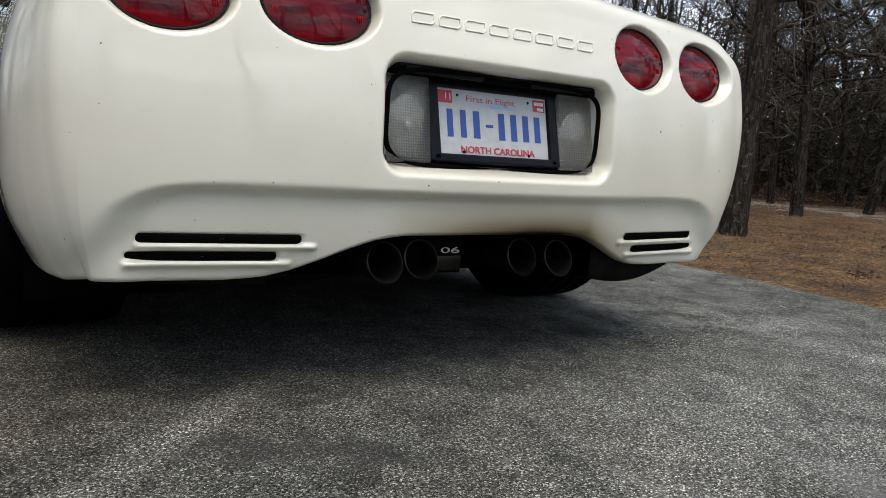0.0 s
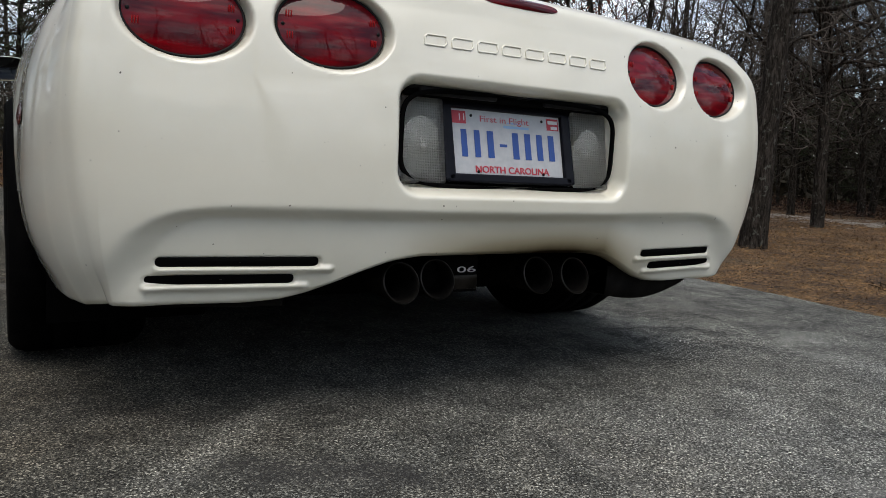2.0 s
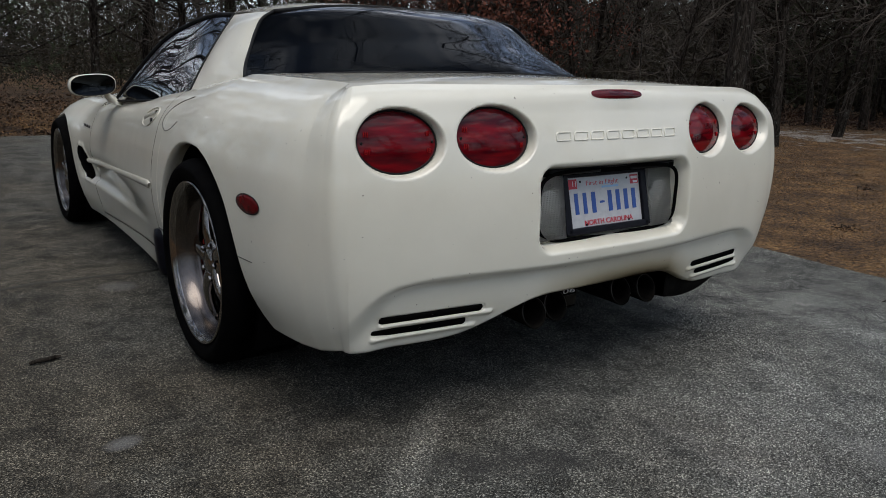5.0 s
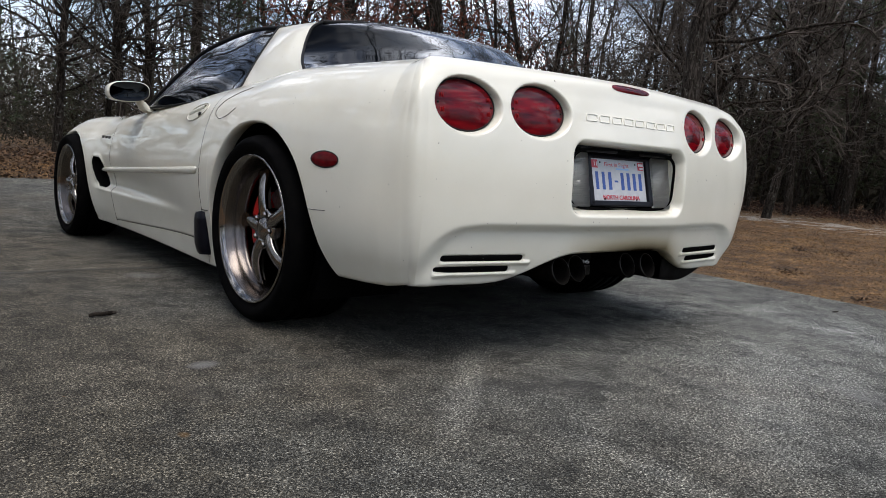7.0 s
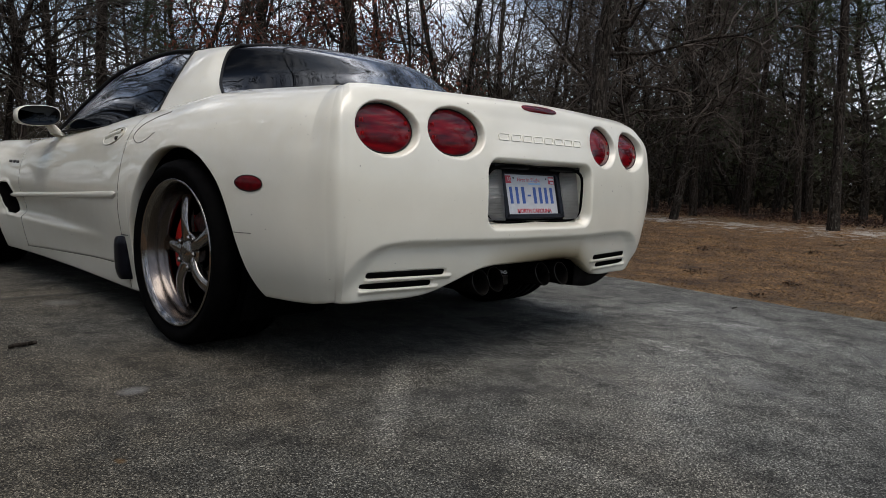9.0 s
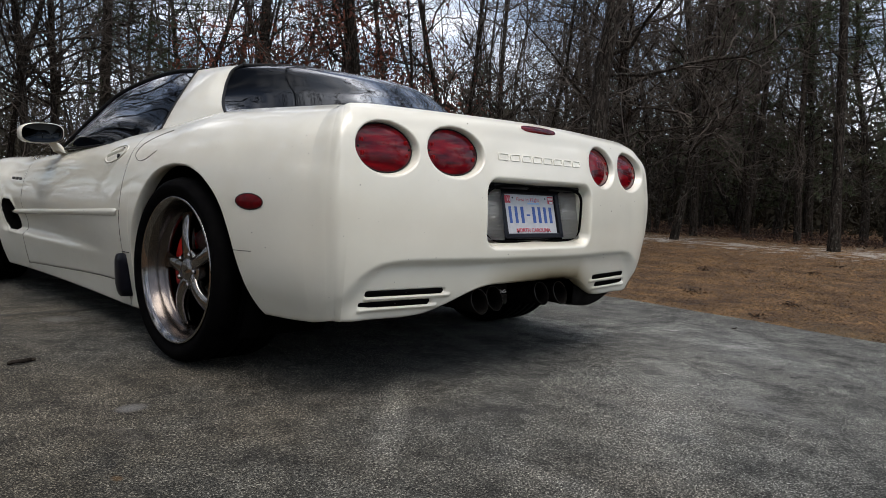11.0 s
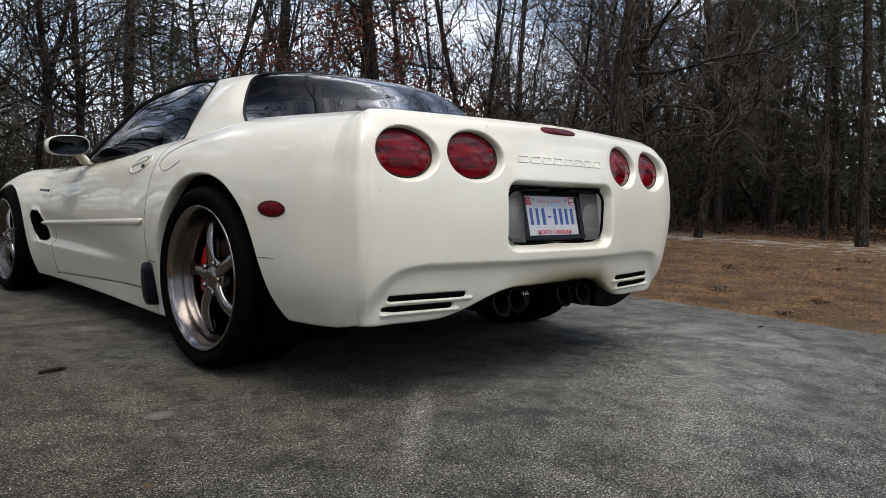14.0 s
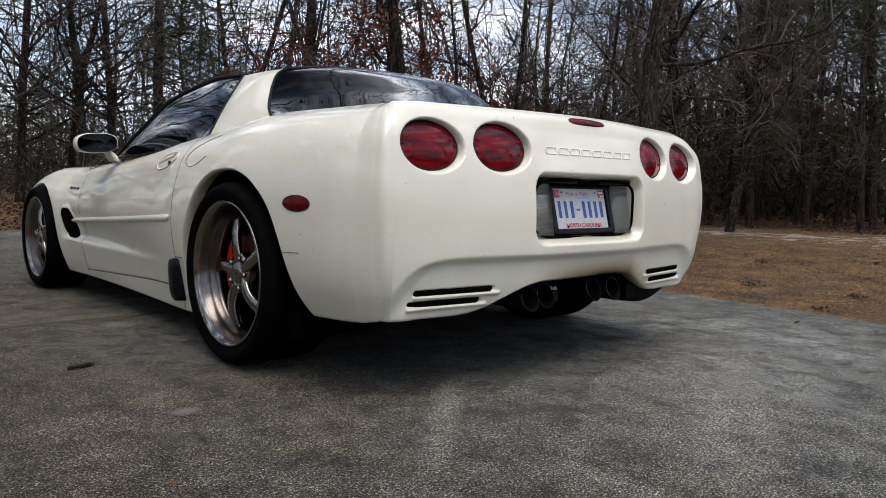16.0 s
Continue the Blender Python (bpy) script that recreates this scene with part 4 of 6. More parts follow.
# door handles: a dished oval with a flap
for sgn in (-1, 1):
    rows = []
    for r, dep in ((1.12, -0.001), (1.08, 0.004), (1.0, 0.003), (0.92, -0.006), (0.7, -0.020), (0.3, -0.026), (0.01, -0.026)):
        rr = []
        for t in ellipse_ring(36):
            a, b = 0.098 * r * math.cos(t), 0.033 * r * math.sin(t)
            py, pz = 1.606 + a * 0.98 - b * 0.2, 0.746 - a * 0.15 + b
            rr.append((sgn * (side_x(py, pz) + dep), py, pz))
        rows.append(rr)
    v = np.array(rows)
    handle = piece("door_handle", mesh_of("door_handle", v.reshape(-1, 3), grid_faces(7, 36, sgn < 0, True), [PAINT, SEAM], [0 if i < 36 * 4 else 1 for i in range(6 * 36)]), car, "white flush door handle in a dished pocket")
    rows = []
    for t in np.linspace(0, 1, 12):
        py, pz = 1.690 - 0.145 * t, 0.742 + 0.028 * t
        rows.append([(sgn * (side_x(py, pz) + o), py, pz + e) for o, e in ((-.02, .004), (.004, .006), (.007, .0), (.006, -.018 + .006 * t), (-.004, -.022 + .006 * t))])
    v = np.array(rows)
    piece("flap", mesh_of("flap", v.reshape(-1, 3), grid_faces(12, 5, sgn > 0), PAINT), handle)
    v, f = tube([(sgn * (side_x(1.56, .735) - .02), 1.56, .735), (sgn * (side_x(1.56, .735) + .004), 1.56, .735)], 0.011, 14)
    piece("lock", mesh_of("lock", v, f, STEEL), handle, "round steel lock barrel")

# panel gaps drawn as fine grooves
def groove(points, sgn=-1, rad=0.0022):
    path = [(sgn * (side_x(y, z) + 0.0004), y, z) for y, z in flow(points)(np.linspace(0, len(points) - 1, 40))]
    v, f = tube(path, rad, 6)
    return piece("panel_gap", mesh_of("panel_gap", v, f, SEAM), car)


groove([(1.17, .845), (1.30, .815), (1.37, .78), (1.385, .75), (1.345, .724), (1.26, .730), (1.19, .762)], rad=0.0013)
groove([(0.540, .447), (0.49, .449), (0.44, .452)], rad=0.0013)
groove([(1.36, .352), (1.40, .350), (1.435, .349)])
for sgn in (-1, 1):
    v, f = tube([(sgn * (side_x(1.4345, z) - 0.004), 1.4345, z) for z in np.linspace(0.20, 0.83, 24)], 0.003, 6)
    piece("panel_gap", mesh_of("panel_gap", v, f, SEAM), car)

# black brake-duct scoops ahead of the rear wheels
for sgn in (-1, 1):
    rows = []
    for y, z0, z1, o in ((1.395, .175, .338, .004), (1.402, .165, .346, .022), (1.43, .160, .346, .032), (1.47, .165, .340, .030), (1.505, .175, .325, .022), (1.53, .19, .24, .010), (1.535, .195, .23, -.01)):
        rows.append([(sgn * (side_x(y, 0.25) - 0.03), y, z0), (sgn * (side_x(y, 0.25) + o * 0.7), y, z0 + .004), (sgn * (side_x(y, .25) + o), y, z0 * .8 + z1 * .2), (sgn * (side_x(y, .28) + o), y, z0 * .2 + z1 * .8), (sgn * (side_x(y, .3) + o * .7), y, z1 - .004), (sgn * (side_x(y, .3) - 0.03), y, z1)])
    v = np.array(rows)
    piece("brake_duct", mesh_of("brake_duct", v.reshape(-1, 3), grid_faces(7, 6, sgn > 0) + [tuple(range(6)) if sgn > 0 else tuple(range(6))[::-1]], NAVY), car, "black plastic brake-duct scoop")

# dark mouths of the side vents
for sgn in (-1, 1):
    rows = []
    for k, dep in ((1.0, 0.004), (0.93, 0.016), (0.6, 0.03), (0.02, 0.03)):
        rr = []
        for t in ellipse_ring(48):
            c, s = math.cos(t), math.sin(t)
            u, w = math.copysign(abs(c) ** 0.66, c), math.copysign(abs(s) ** 0.66, s)
            zo, zi = 0.398 + 0.090 * w, 0.398 + 0.079 * w * k
            yo, yi = 2.985 + 0.086 * u + 0.45 * (zo - 0.40), 2.985 + 0.075 * u * k + 0.45 * (zi - 0.40)
            rr.append((sgn * (side_x(yo, zo) - dep), yi, zi))
        rows.append(rr)
    v = np.array(rows)
    piece("side_vent", mesh_of("side_vent", v.reshape(-1, 3), grid_faces(4, 48, sgn < 0, True), VOID), car, "dark opening of the side vent")

# small fender badge as bars
for sgn in (-1, 1):
    for k in range(3):
        y = 2.99 - 0.062 * k
        part("badge_bar", box_bm((0.005, 0.046, 0.016), (sgn * (side_x(y, .597) + .001), y, .597), 0.002, 1), IRON, car)

# door mirrors
for sgn in (-1, 1):
    rows = []
    n = 32
    for yy, k in ((2.318, 0.94), (2.322, 0.985), (2.332, 1.0), (2.37, 0.99), (2.41, 0.88), (2.44, 0.62), (2.452, 0.3), (2.455, 0.02)):
        rr = []
        for t in ellipse_ring(n):
            c, s = math.cos(t), math.sin(t)
            a, b = 0.100 * k * math.copysign(abs(c) ** 0.72, c), 0.050 * k * math.copysign(abs(s) ** 0.72, s)
            rr.append((sgn * (0.962 + a), yy, 0.833 + b + 0.06 * -a))
        rows.append(rr)
    v = np.array(rows)
    housing = piece("door_mirror", mesh_of("door_mirror", v.reshape(-1, 3), grid_faces(8, n, sgn > 0, True), PAINT), car, "white door mirror on a short stalk")
    rr = []
    for k in (0.93, 0.9, 0.88, 0.01):
        for t in ellipse_ring(n):
            c, s = math.cos(t), math.sin(t)
            a, b = 0.100 * k * math.copysign(abs(c) ** 0.72, c), 0.050 * k * math.copysign(abs(s) ** 0.72, s)
            rr.append((sgn * (0.962 + a), {0.93: 2.319, 0.9: 2.326}.get(k, 2.327), 0.833 + b - 0.06 * a))
    piece("mirror_glass", mesh_of("mirror_glass", rr, grid_faces(4, n, sgn > 0, True), [BLACK, MIRROR], [0 if i < n * 2 else 1 for i in range(3 * n)]), housing, "dark mirror glass with a black rim")
    rows = []
    for t in np.linspace(0, 1, 8):
        cx, cz, cy = 0.895 - 0.045 * t, 0.795 - 0.055 * t, 2.375 + 0.0 * t
        rows.append([(sgn * (cx + 0.030 * math.cos(a) * (1 + .4 * t)), cy + 0.050 * math.sin(a) * (1 + .3 * t), cz + 0.022 * math.cos(a) * 0.6) for a in ellipse_ring(16)])
    v = np.array(rows)
    piece("stalk", mesh_of("stalk", v.reshape(-1, 3), grid_faces(8, 16, sgn < 0, True), PAINT), housing)

# whip aerial at the far rear corner
v, f = tube([(0.735, 0.62, 0.90), (0.735, 0.625, 1.02), (0.735, 0.63, 1.12)], [0.003, 0.002, 0.0012], 8)
piece("aerial", mesh_of("aerial", v, f, STEEL), car, "thin metal whip aerial")


# ---- ground ----
ASPHALT = material("worn_asphalt", (0.1, 0.1, 0.1), 0.9, spec=0.2)
tc = node(ASPHALT, "ShaderNodeTexCoord")
stones = node(ASPHALT, "ShaderNodeTexVoronoi", Scale=330.0)
link(ASPHALT, tc.outputs["Object"], stones.inputs["Vector"])
grit = noise_tex(ASPHALT, 165.0, 5.0, 0.75)
big = noise_tex(ASPHALT, 1.1, 6.0, 0.6)
mid = noise_tex(ASPHALT, 6.5, 8.0, 0.72)
base = ramp(ASPHALT, big.outputs["Fac"], (0.30, (0.076, 0.077, 0.073)), (0.52, (0.112, 0.114, 0.109)), (0.70, (0.170, 0.174, 0.171))).outputs["Color"]
chan = node(ASPHALT, "ShaderNodeSeparateColor")
link(ASPHALT, stones.outputs["Color"], chan.inputs["Color"])
chip = ramp(ASPHALT, chan.outputs[0], (0.05, (0.16, 0.165, 0.165)), (0.45, (0.72, 0.73, 0.72)), (0.80, (1.15, 1.16, 1.15)), (0.95, (3.3, 3.3, 3.22))).outputs["Color"]
col = mixed(ASPHALT, 1.0, base, chip, "MULTIPLY")
col = mixed(ASPHALT, 1.0, col, ramp(ASPHALT, mid.outputs["Fac"], (0.38, (0.52, 0.525, 0.53)), (0.50, (0.95, 0.95, 0.94)), (0.62, (1.30, 1.30, 1.28))).outputs["Color"], "MULTIPLY")
col = mixed(ASPHALT, 1.0, col, ramp(ASPHALT, grit.outputs["Fac"], (0.38, (0.30, 0.30, 0.295)), (0.50, (0.92, 0.92, 0.90)), (0.61, (1.85, 1.83, 1.78))).outputs["Color"], "MULTIPLY")
# pale worn streaks and darker blotches
streak_map = node(ASPHALT, "ShaderNodeMapping", Scale=(1.6, 0.5, 1), Rotation=(0, 0, 0.35))
link(ASPHALT, tc.outputs["Object"], streak_map.inputs["Vector"])
streak = node(ASPHALT, "ShaderNodeTexNoise", Scale=2.2, Detail=7.0, Roughness=0.65)
link(ASPHALT, streak_map.outputs["Vector"], streak.inputs["Vector"])
col = mixed(ASPHALT, ramp(ASPHALT, streak.outputs["Fac"], (0.58, (0, 0, 0)), (0.75, (0.5, 0.5, 0.5))).outputs["Color"], col, (0.20, 0.20, 0.198))
flat = node(ASPHALT, "ShaderNodeSeparateXYZ")
link(ASPHALT, tc.outputs["Object"], flat.inputs["Vector"])


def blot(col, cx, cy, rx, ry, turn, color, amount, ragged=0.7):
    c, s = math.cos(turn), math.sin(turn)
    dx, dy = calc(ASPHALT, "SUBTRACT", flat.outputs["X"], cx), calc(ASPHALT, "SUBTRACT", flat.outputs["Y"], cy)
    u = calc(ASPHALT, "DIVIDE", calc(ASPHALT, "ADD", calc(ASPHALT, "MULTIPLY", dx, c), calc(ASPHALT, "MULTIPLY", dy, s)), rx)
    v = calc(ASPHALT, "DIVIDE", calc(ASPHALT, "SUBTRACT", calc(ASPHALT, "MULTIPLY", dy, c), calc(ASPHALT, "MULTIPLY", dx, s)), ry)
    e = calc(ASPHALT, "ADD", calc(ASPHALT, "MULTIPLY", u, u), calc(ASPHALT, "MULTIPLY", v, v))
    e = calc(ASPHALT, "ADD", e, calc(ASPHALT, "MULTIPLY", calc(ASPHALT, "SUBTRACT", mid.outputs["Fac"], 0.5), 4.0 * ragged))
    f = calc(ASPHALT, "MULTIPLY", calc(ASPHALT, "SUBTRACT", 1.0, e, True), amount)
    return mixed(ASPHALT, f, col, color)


def pale(grey):
    return mixed(ASPHALT, 1.0, (grey, grey, grey * 0.98), ramp(ASPHALT, grit.outputs["Fac"], (0.32, (0.6, 0.6, 0.6)), (0.68, (1.35, 1.35, 1.35))).outputs["Color"], "MULTIPLY")


# the shaded side of the drive is browner, with a film of algae
moss = calc(ASPHALT, "SUBTRACT", 0.15, flat.outputs["X"])
moss = calc(ASPHALT, "ADD", moss, calc(ASPHALT, "MULTIPLY", calc(ASPHALT, "SUBTRACT", big.outputs["Fac"], 0.5), 5.0))
col = mixed(ASPHALT, calc(ASPHALT, "MULTIPLY", moss, 0.6, True), col, mixed(ASPHALT, 1.0, col, (0.61, 0.545, 0.465), "MULTIPLY"))
SCUFF = pale(0.17)
PALE = mixed(ASPHALT, 1.0, col, (2.5, 2.5, 2.52), "MULTIPLY")
for blot_at in ((-1.30, 0.485, 0.055, 0.040, 0.2, 0.75, 0.25), (-1.0, 1.93, 0.09, 0.10, 0.6, 0.55, 0.3), (-0.72, 0.0, 0.55, 0.06, 0.76, 0.6, 1.5), (-0.74, -0.68, 0.30, 0.05, 1.6, 0.5, 1.6),
                (0.45, -0.30, 0.9, 0.35, 0.3, 0.20, 0.9), (1.25, 0.35, 0.6, 0.4, 0.2, 0.12, 0.9), (-0.2, -0.62, 0.5, 0.16, 0.4, 0.35, 0.9)):
    col = blot(col, *blot_at[:5], SCUFF if blot_at[0] < -0.9 else PALE, blot_at[5], blot_at[6])
col = blot(col, -1.532, 0.016, 0.015, 0.02, 0.0, (0.15, 0.085, 0.03), 0.45, 0.4)
# one darker ragged oval just behind the tail
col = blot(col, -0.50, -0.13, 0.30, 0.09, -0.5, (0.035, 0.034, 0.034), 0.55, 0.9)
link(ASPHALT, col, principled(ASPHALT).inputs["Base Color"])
hgt = mixed(ASPHALT, 0.5, stones.outputs["Distance"], grit.outputs["Fac"])
bump(ASPHALT, hgt, 0.9, 0.005)

LITTER = material("leaf_litter", (0.2, 0.13, 0.07), 0.95)
n1, n2, n3 = noise_tex(LITTER, 34.0, 9.0, 0.85), noise_tex(LITTER, 0.6, 6.0), noise_tex(LITTER, 3.2, 7.0, 0.65)
lc = ramp(LITTER, n1.outputs["Fac"], (0.42, (0.014, 0.008, 0.004)), (0.5, (0.100, 0.055, 0.021)), (0.58, (0.29, 0.172, 0.070))).outputs["Color"]
lc = mixed(LITTER, 1.0, lc, ramp(LITTER, n3.outputs["Fac"], (0.36, (0.36, 0.32, 0.29)), (0.64, (1.35, 1.3, 1.2))).outputs["Color"], "MULTIPLY")
lc = mixed(LITTER, ramp(LITTER, n2.outputs["Fac"], (0.56, (0, 0, 0)), (0.7, (0.6, 0.6, 0.6))).outputs["Color"], lc, (0.10, 0.075, 0.04))
# a pale sandy track that wanders off through the trees
lf = node(LITTER, "ShaderNodeSeparateXYZ")
ltc = node(LITTER, "ShaderNodeTexCoord")
link(LITTER, ltc.outputs["Object"], lf.inputs["Vector"])
off = calc(LITTER, "SUBTRACT", calc(LITTER, "SUBTRACT", lf.outputs["X"], 11.6), calc(LITTER, "MULTIPLY", calc(LITTER, "SUBTRACT", lf.outputs["Y"], 4.0), -0.05))
off = calc(LITTER, "ADD", calc(LITTER, "ABSOLUTE", off), calc(LITTER, "MULTIPLY", calc(LITTER, "SUBTRACT", n3.outputs["Fac"], 0.5), 15.0))
track = calc(LITTER, "SUBTRACT", 0.85, off, True)
lc = mixed(LITTER, track, lc, (0.36, 0.33, 0.29))
link(LITTER, lc, principled(LITTER).inputs["Base Color"])
bump(LITTER, n1.outputs["Fac"], 0.8, 0.03)


def ground_z(x, y):
    """Height of the land: level round the tail, falling a little ahead of the car, a low bank past the drive's end, rolling gently in the woods."""
    x, y = np.asarray(x, float), np.asarray(y, float)
    z = -0.041 * smooth(1.2, 3.6, y) - 0.03 * smooth(3.6, 9.0, y)
    z = z + 0.26 * smooth(9.4, 10.6, y) * (1 - smooth(2.5, 6.5, x))
    far = smooth(3.0, 14.0, np.hypot(x - 2.4, 0)) * (x > 2.4)
    return z + 0.05 * far * np.sin(x * 0.5 + 1) * np.cos(y * 0.37)


def sheet(name, xs, ys, lift, mat, keep=None):
    X, Y = np.meshgrid(xs, ys)
    Z = ground_z(X, Y) + lift - 0.09 * (1 - smooth(-2.4, -1.5, X))
    f = grid_faces(len(ys), len(xs))
    v = np.stack((X.ravel(), Y.ravel(), Z.ravel()), 1)
    return piece(name, mesh_of(name, v, f, mat))


def spaced(a, b, near0, near1, fine, coarse):
    out = [a]
    while out[-1] < b:
        out.append(out[-1] + (fine if near0 <= out[-1] < near1 else coarse))
    return np.array(out)


ground = sheet("ground", np.concatenate(([-900, -300, -120], spaced(-60, 60, -4, 30, 0.5, 3), [120, 300, 900])), np.concatenate(([-900, -300, -120], spaced(-60, 80, -4, 30, 0.5, 3), [150, 400, 900])), -0.06, LITTER)
tagged(ground, "brown winter leaf litter and dead grass under bare trees", "ground", kind="structure")

# the driveway: a slab with a worn, wavering edge
LEFT_EDGE = lambda y: -1.935 + 0.006 * np.sin(y * 5.1)
def right_edge(y):
    return 2.24 + 0.035 * smooth(-1, 3, y) + 0.018 * np.sin(y * 2.3) + 0.010 * np.sin(y * 7.7 + 1)


rows = []
for y in spaced(-14, 9.0, -3, 9.0, 0.1, 0.5):
    l, r = LEFT_EDGE(y), right_edge(y)
    if y > 3.0:
        l = l - 9 * smooth(3.0, 6.0, y)
    xs = np.concatenate(([l - 0.012, l - 0.006, l + .004], np.linspace(l + 0.1, r - 0.1, 40), [r - 0.03, r, r + 0.02]))
    zs = ground_z(xs, y)
    zs[0] = zs[-1] = -0.24
    zs[1] -= 0.008
    zs[-2] -= 0.014
    rows.append(np.stack((xs, np.full(len(xs), y), zs), 1))
v = np.array(rows)
# darker mottled colour for the slab's side faces
EDGE = varied("damp_edge", (0.012, 0.011, 0.009), (0.075, 0.072, 0.064), 30.0, 0.95, bump_strength=0.6, bump_distance=0.01)
principled(EDGE).inputs["Specular IOR Level"].default_value = 0.0
df = grid_faces(*v.shape[:2])
side = {0, v.shape[1] - 1}
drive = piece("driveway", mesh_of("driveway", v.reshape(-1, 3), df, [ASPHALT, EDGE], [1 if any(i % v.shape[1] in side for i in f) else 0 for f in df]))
tagged(drive, "worn grey asphalt driveway with pale patches and speckled stone chips", "driveway", kind="structure")

# expansion joint across the drive, filled with dark tar
jp = [(x, 2.13 + 0.012 * math.sin(x * 9) + 0.008 * math.sin(x * 23), float(ground_z(x, 2.13)) + 0.0005) for x in np.linspace(-1.92, 2.24, 90)]
v, f = tube(jp, 0.008, 6)
tagged(piece("driveway_joint", mesh_of("driveway_joint", v, f, SEAM)), "thin dark joint running across the driveway", "joint", kind="structure")


# ---- woods ----
BARK = material("grey_brown_bark", (0.03, 0.025, 0.02), 0.95, spec=0.08)
bc = node(BARK, "ShaderNodeTexCoord")
bm_ = node(BARK, "ShaderNodeMapping", Scale=(1.0, 1.0, 0.22))
link(BARK, bc.outputs["Object"], bm_.inputs["Vector"])
ridge = node(BARK, "ShaderNodeTexNoise", Scale=34.0, Detail=5.0, Roughness=0.7)
link(BARK, bm_.outputs["Vector"], ridge.inputs["Vector"])
bark_col = ramp(BARK, ridge.outputs["Fac"], (0.38, (0.012, 0.010, 0.008)), (0.52, (0.034, 0.028, 0.023)), (0.66, (0.075, 0.064, 0.054))).outputs["Color"]
lichen = noise_tex(BARK, 16.0, 6.0, 0.7)
bark_col = mixed(BARK, ramp(BARK, lichen.outputs["Fac"], (0.58, (0, 0, 0)), (0.64, (0.7, 0.7, 0.7))).outputs["Color"], bark_col, (0.135, 0.14, 0.12))
link(BARK, bark_col, principled(BARK).inputs["Base Color"])
bump(BARK, ridge.outputs["Fac"], 1.0, 0.04)
TWIG = varied("twig_bark", (0.042, 0.034, 0.028), (0.128, 0.112, 0.097), 3.0, 0.9)
principled(TWIG).inputs["Specular IOR Level"].default_value = 0.1
NEEDLE = varied("pine_needles", (0.028, 0.045, 0.016), (0.06, 0.075, 0.03), 2.0, 0.75)
DEADLEAF = varied("dead_oak_leaves", (0.060, 0.018, 0.011), (0.20, 0.060, 0.030), 5.0, 0.8)
rng = np.random.default_rng(7)


class Sticks:
    """Collects tapered branches and small leaves as plain geometry."""
    def __init__(self):
        self.v, self.f, self.n = [], [], 0

    def add(self, v, f):
        self.v.append(np.asarray(v, float))
        self.f += [tuple(i + self.n for i in q) for q in f]
        self.n += len(v)

    def branch(self, path, radii, sides):
        v, f = tube(path, radii, sides, False)
        self.add(v, f)

    def mesh(self, name, mat):
        return mesh_of(name, np.concatenate(self.v), self.f, mat)


def wander(start, way, length, steps, bend, lift=0.0):
    p, d = [np.array(start, float)], np.array(way, float)
    for _ in range(steps):
        d = d + rng.normal(0, bend, 3) + np.array((0, 0, lift))
        d /= np.linalg.norm(d)
        p.append(p[-1] + d * length / steps)
    return np.array(p)


def cross_way(d, tilt):
    a = np.cross(d, rng.normal(0, 1, 3))
    a /= np.linalg.norm(a)
    w = d * math.cos(tilt) + a * math.sin(tilt)
    return w / np.linalg.norm(w)


def bare_crown(limbs, twigs, trunk, radii, first, count, reach, twig_ends=None, low=1.0):
    """Crooked limbs, each with side shoots and fine twigs."""
    for _ in range(count):
        t = first + (1 - first) * rng.random() ** low
        i = t * (len(trunk) - 1)
        k = min(int(i), len(trunk) - 2)
        at = trunk[k] + (trunk[k + 1] - trunk[k]) * (i - k)
        r = np.interp(i, range(len(radii)), radii)
        d = trunk[k + 1] - trunk[k]
        d /= np.linalg.norm(d)
        L = reach * (1.08 - 0.45 * t) * rng.uniform(0.45, 1.25)
        limb = wander(at, cross_way(d, rng.uniform(0.75, 1.45)), L, 9, 0.27, 0.05)
        lr = np.linspace(min(r * 0.40, 0.007 + 0.0080 * L), 0.0045, 10)
        limbs.branch(limb, lr, 5)
        for _ in range(int(4 + L * 1.7)):
            s = rng.uniform(0.15, 1.0)
            j = min(int(s * 9), 8)
            a2 = limb[j] + (limb[j + 1] - limb[j]) * (s * 9 - j)
            dd = limb[j + 1] - limb[j]
            dd /= np.linalg.norm(dd)
            L2 = rng.uniform(0.3, 1.0) * (0.45 + L * 0.28)
            sub = wander(a2, cross_way(dd, rng.uniform(0.5, 1.2)), L2, 5, 0.30, 0.05)
            twigs.branch(sub, np.linspace(0.0105, 0.0045, 6), 4)
            for _ in range(4):
                u = rng.uniform(0.15, 1.0)
                m = min(int(u * 5), 4)
                a3 = sub[m] + (sub[m + 1] - sub[m]) * (u * 5 - m)
                d3 = sub[m + 1] - sub[m]
                d3 /= np.linalg.norm(d3)
                tw = wander(a3, cross_way(d3, rng.uniform(0.4, 1.1)), rng.uniform(0.15, 0.6), 3, 0.34, 0.03)
                twigs.branch(tw, np.array((0.0060, 0.0052, 0.0042, 0.0028)), 3)
                if twig_ends is not None:
                    twig_ends.append(tw[-1])


def leaf_quads(bag, at, size, count, spread, droop=0.6):
    for _ in range(count):
        c = at + rng.normal(0, spread, 3)
        a = rng.normal(0, 1, 3) - np.array((0, 0, droop))
        a /= np.linalg.norm(a)
        b = np.cross(a, rng.normal(0, 1, 3))
        b /= np.linalg.norm(b)
        s = size * rng.uniform(0.6, 1.2)
        bag.add([c, c + a * s * .5 + b * s * .3, c + a * s, c + a * s * .5 - b * s * .3], [(0, 1, 2, 3)])


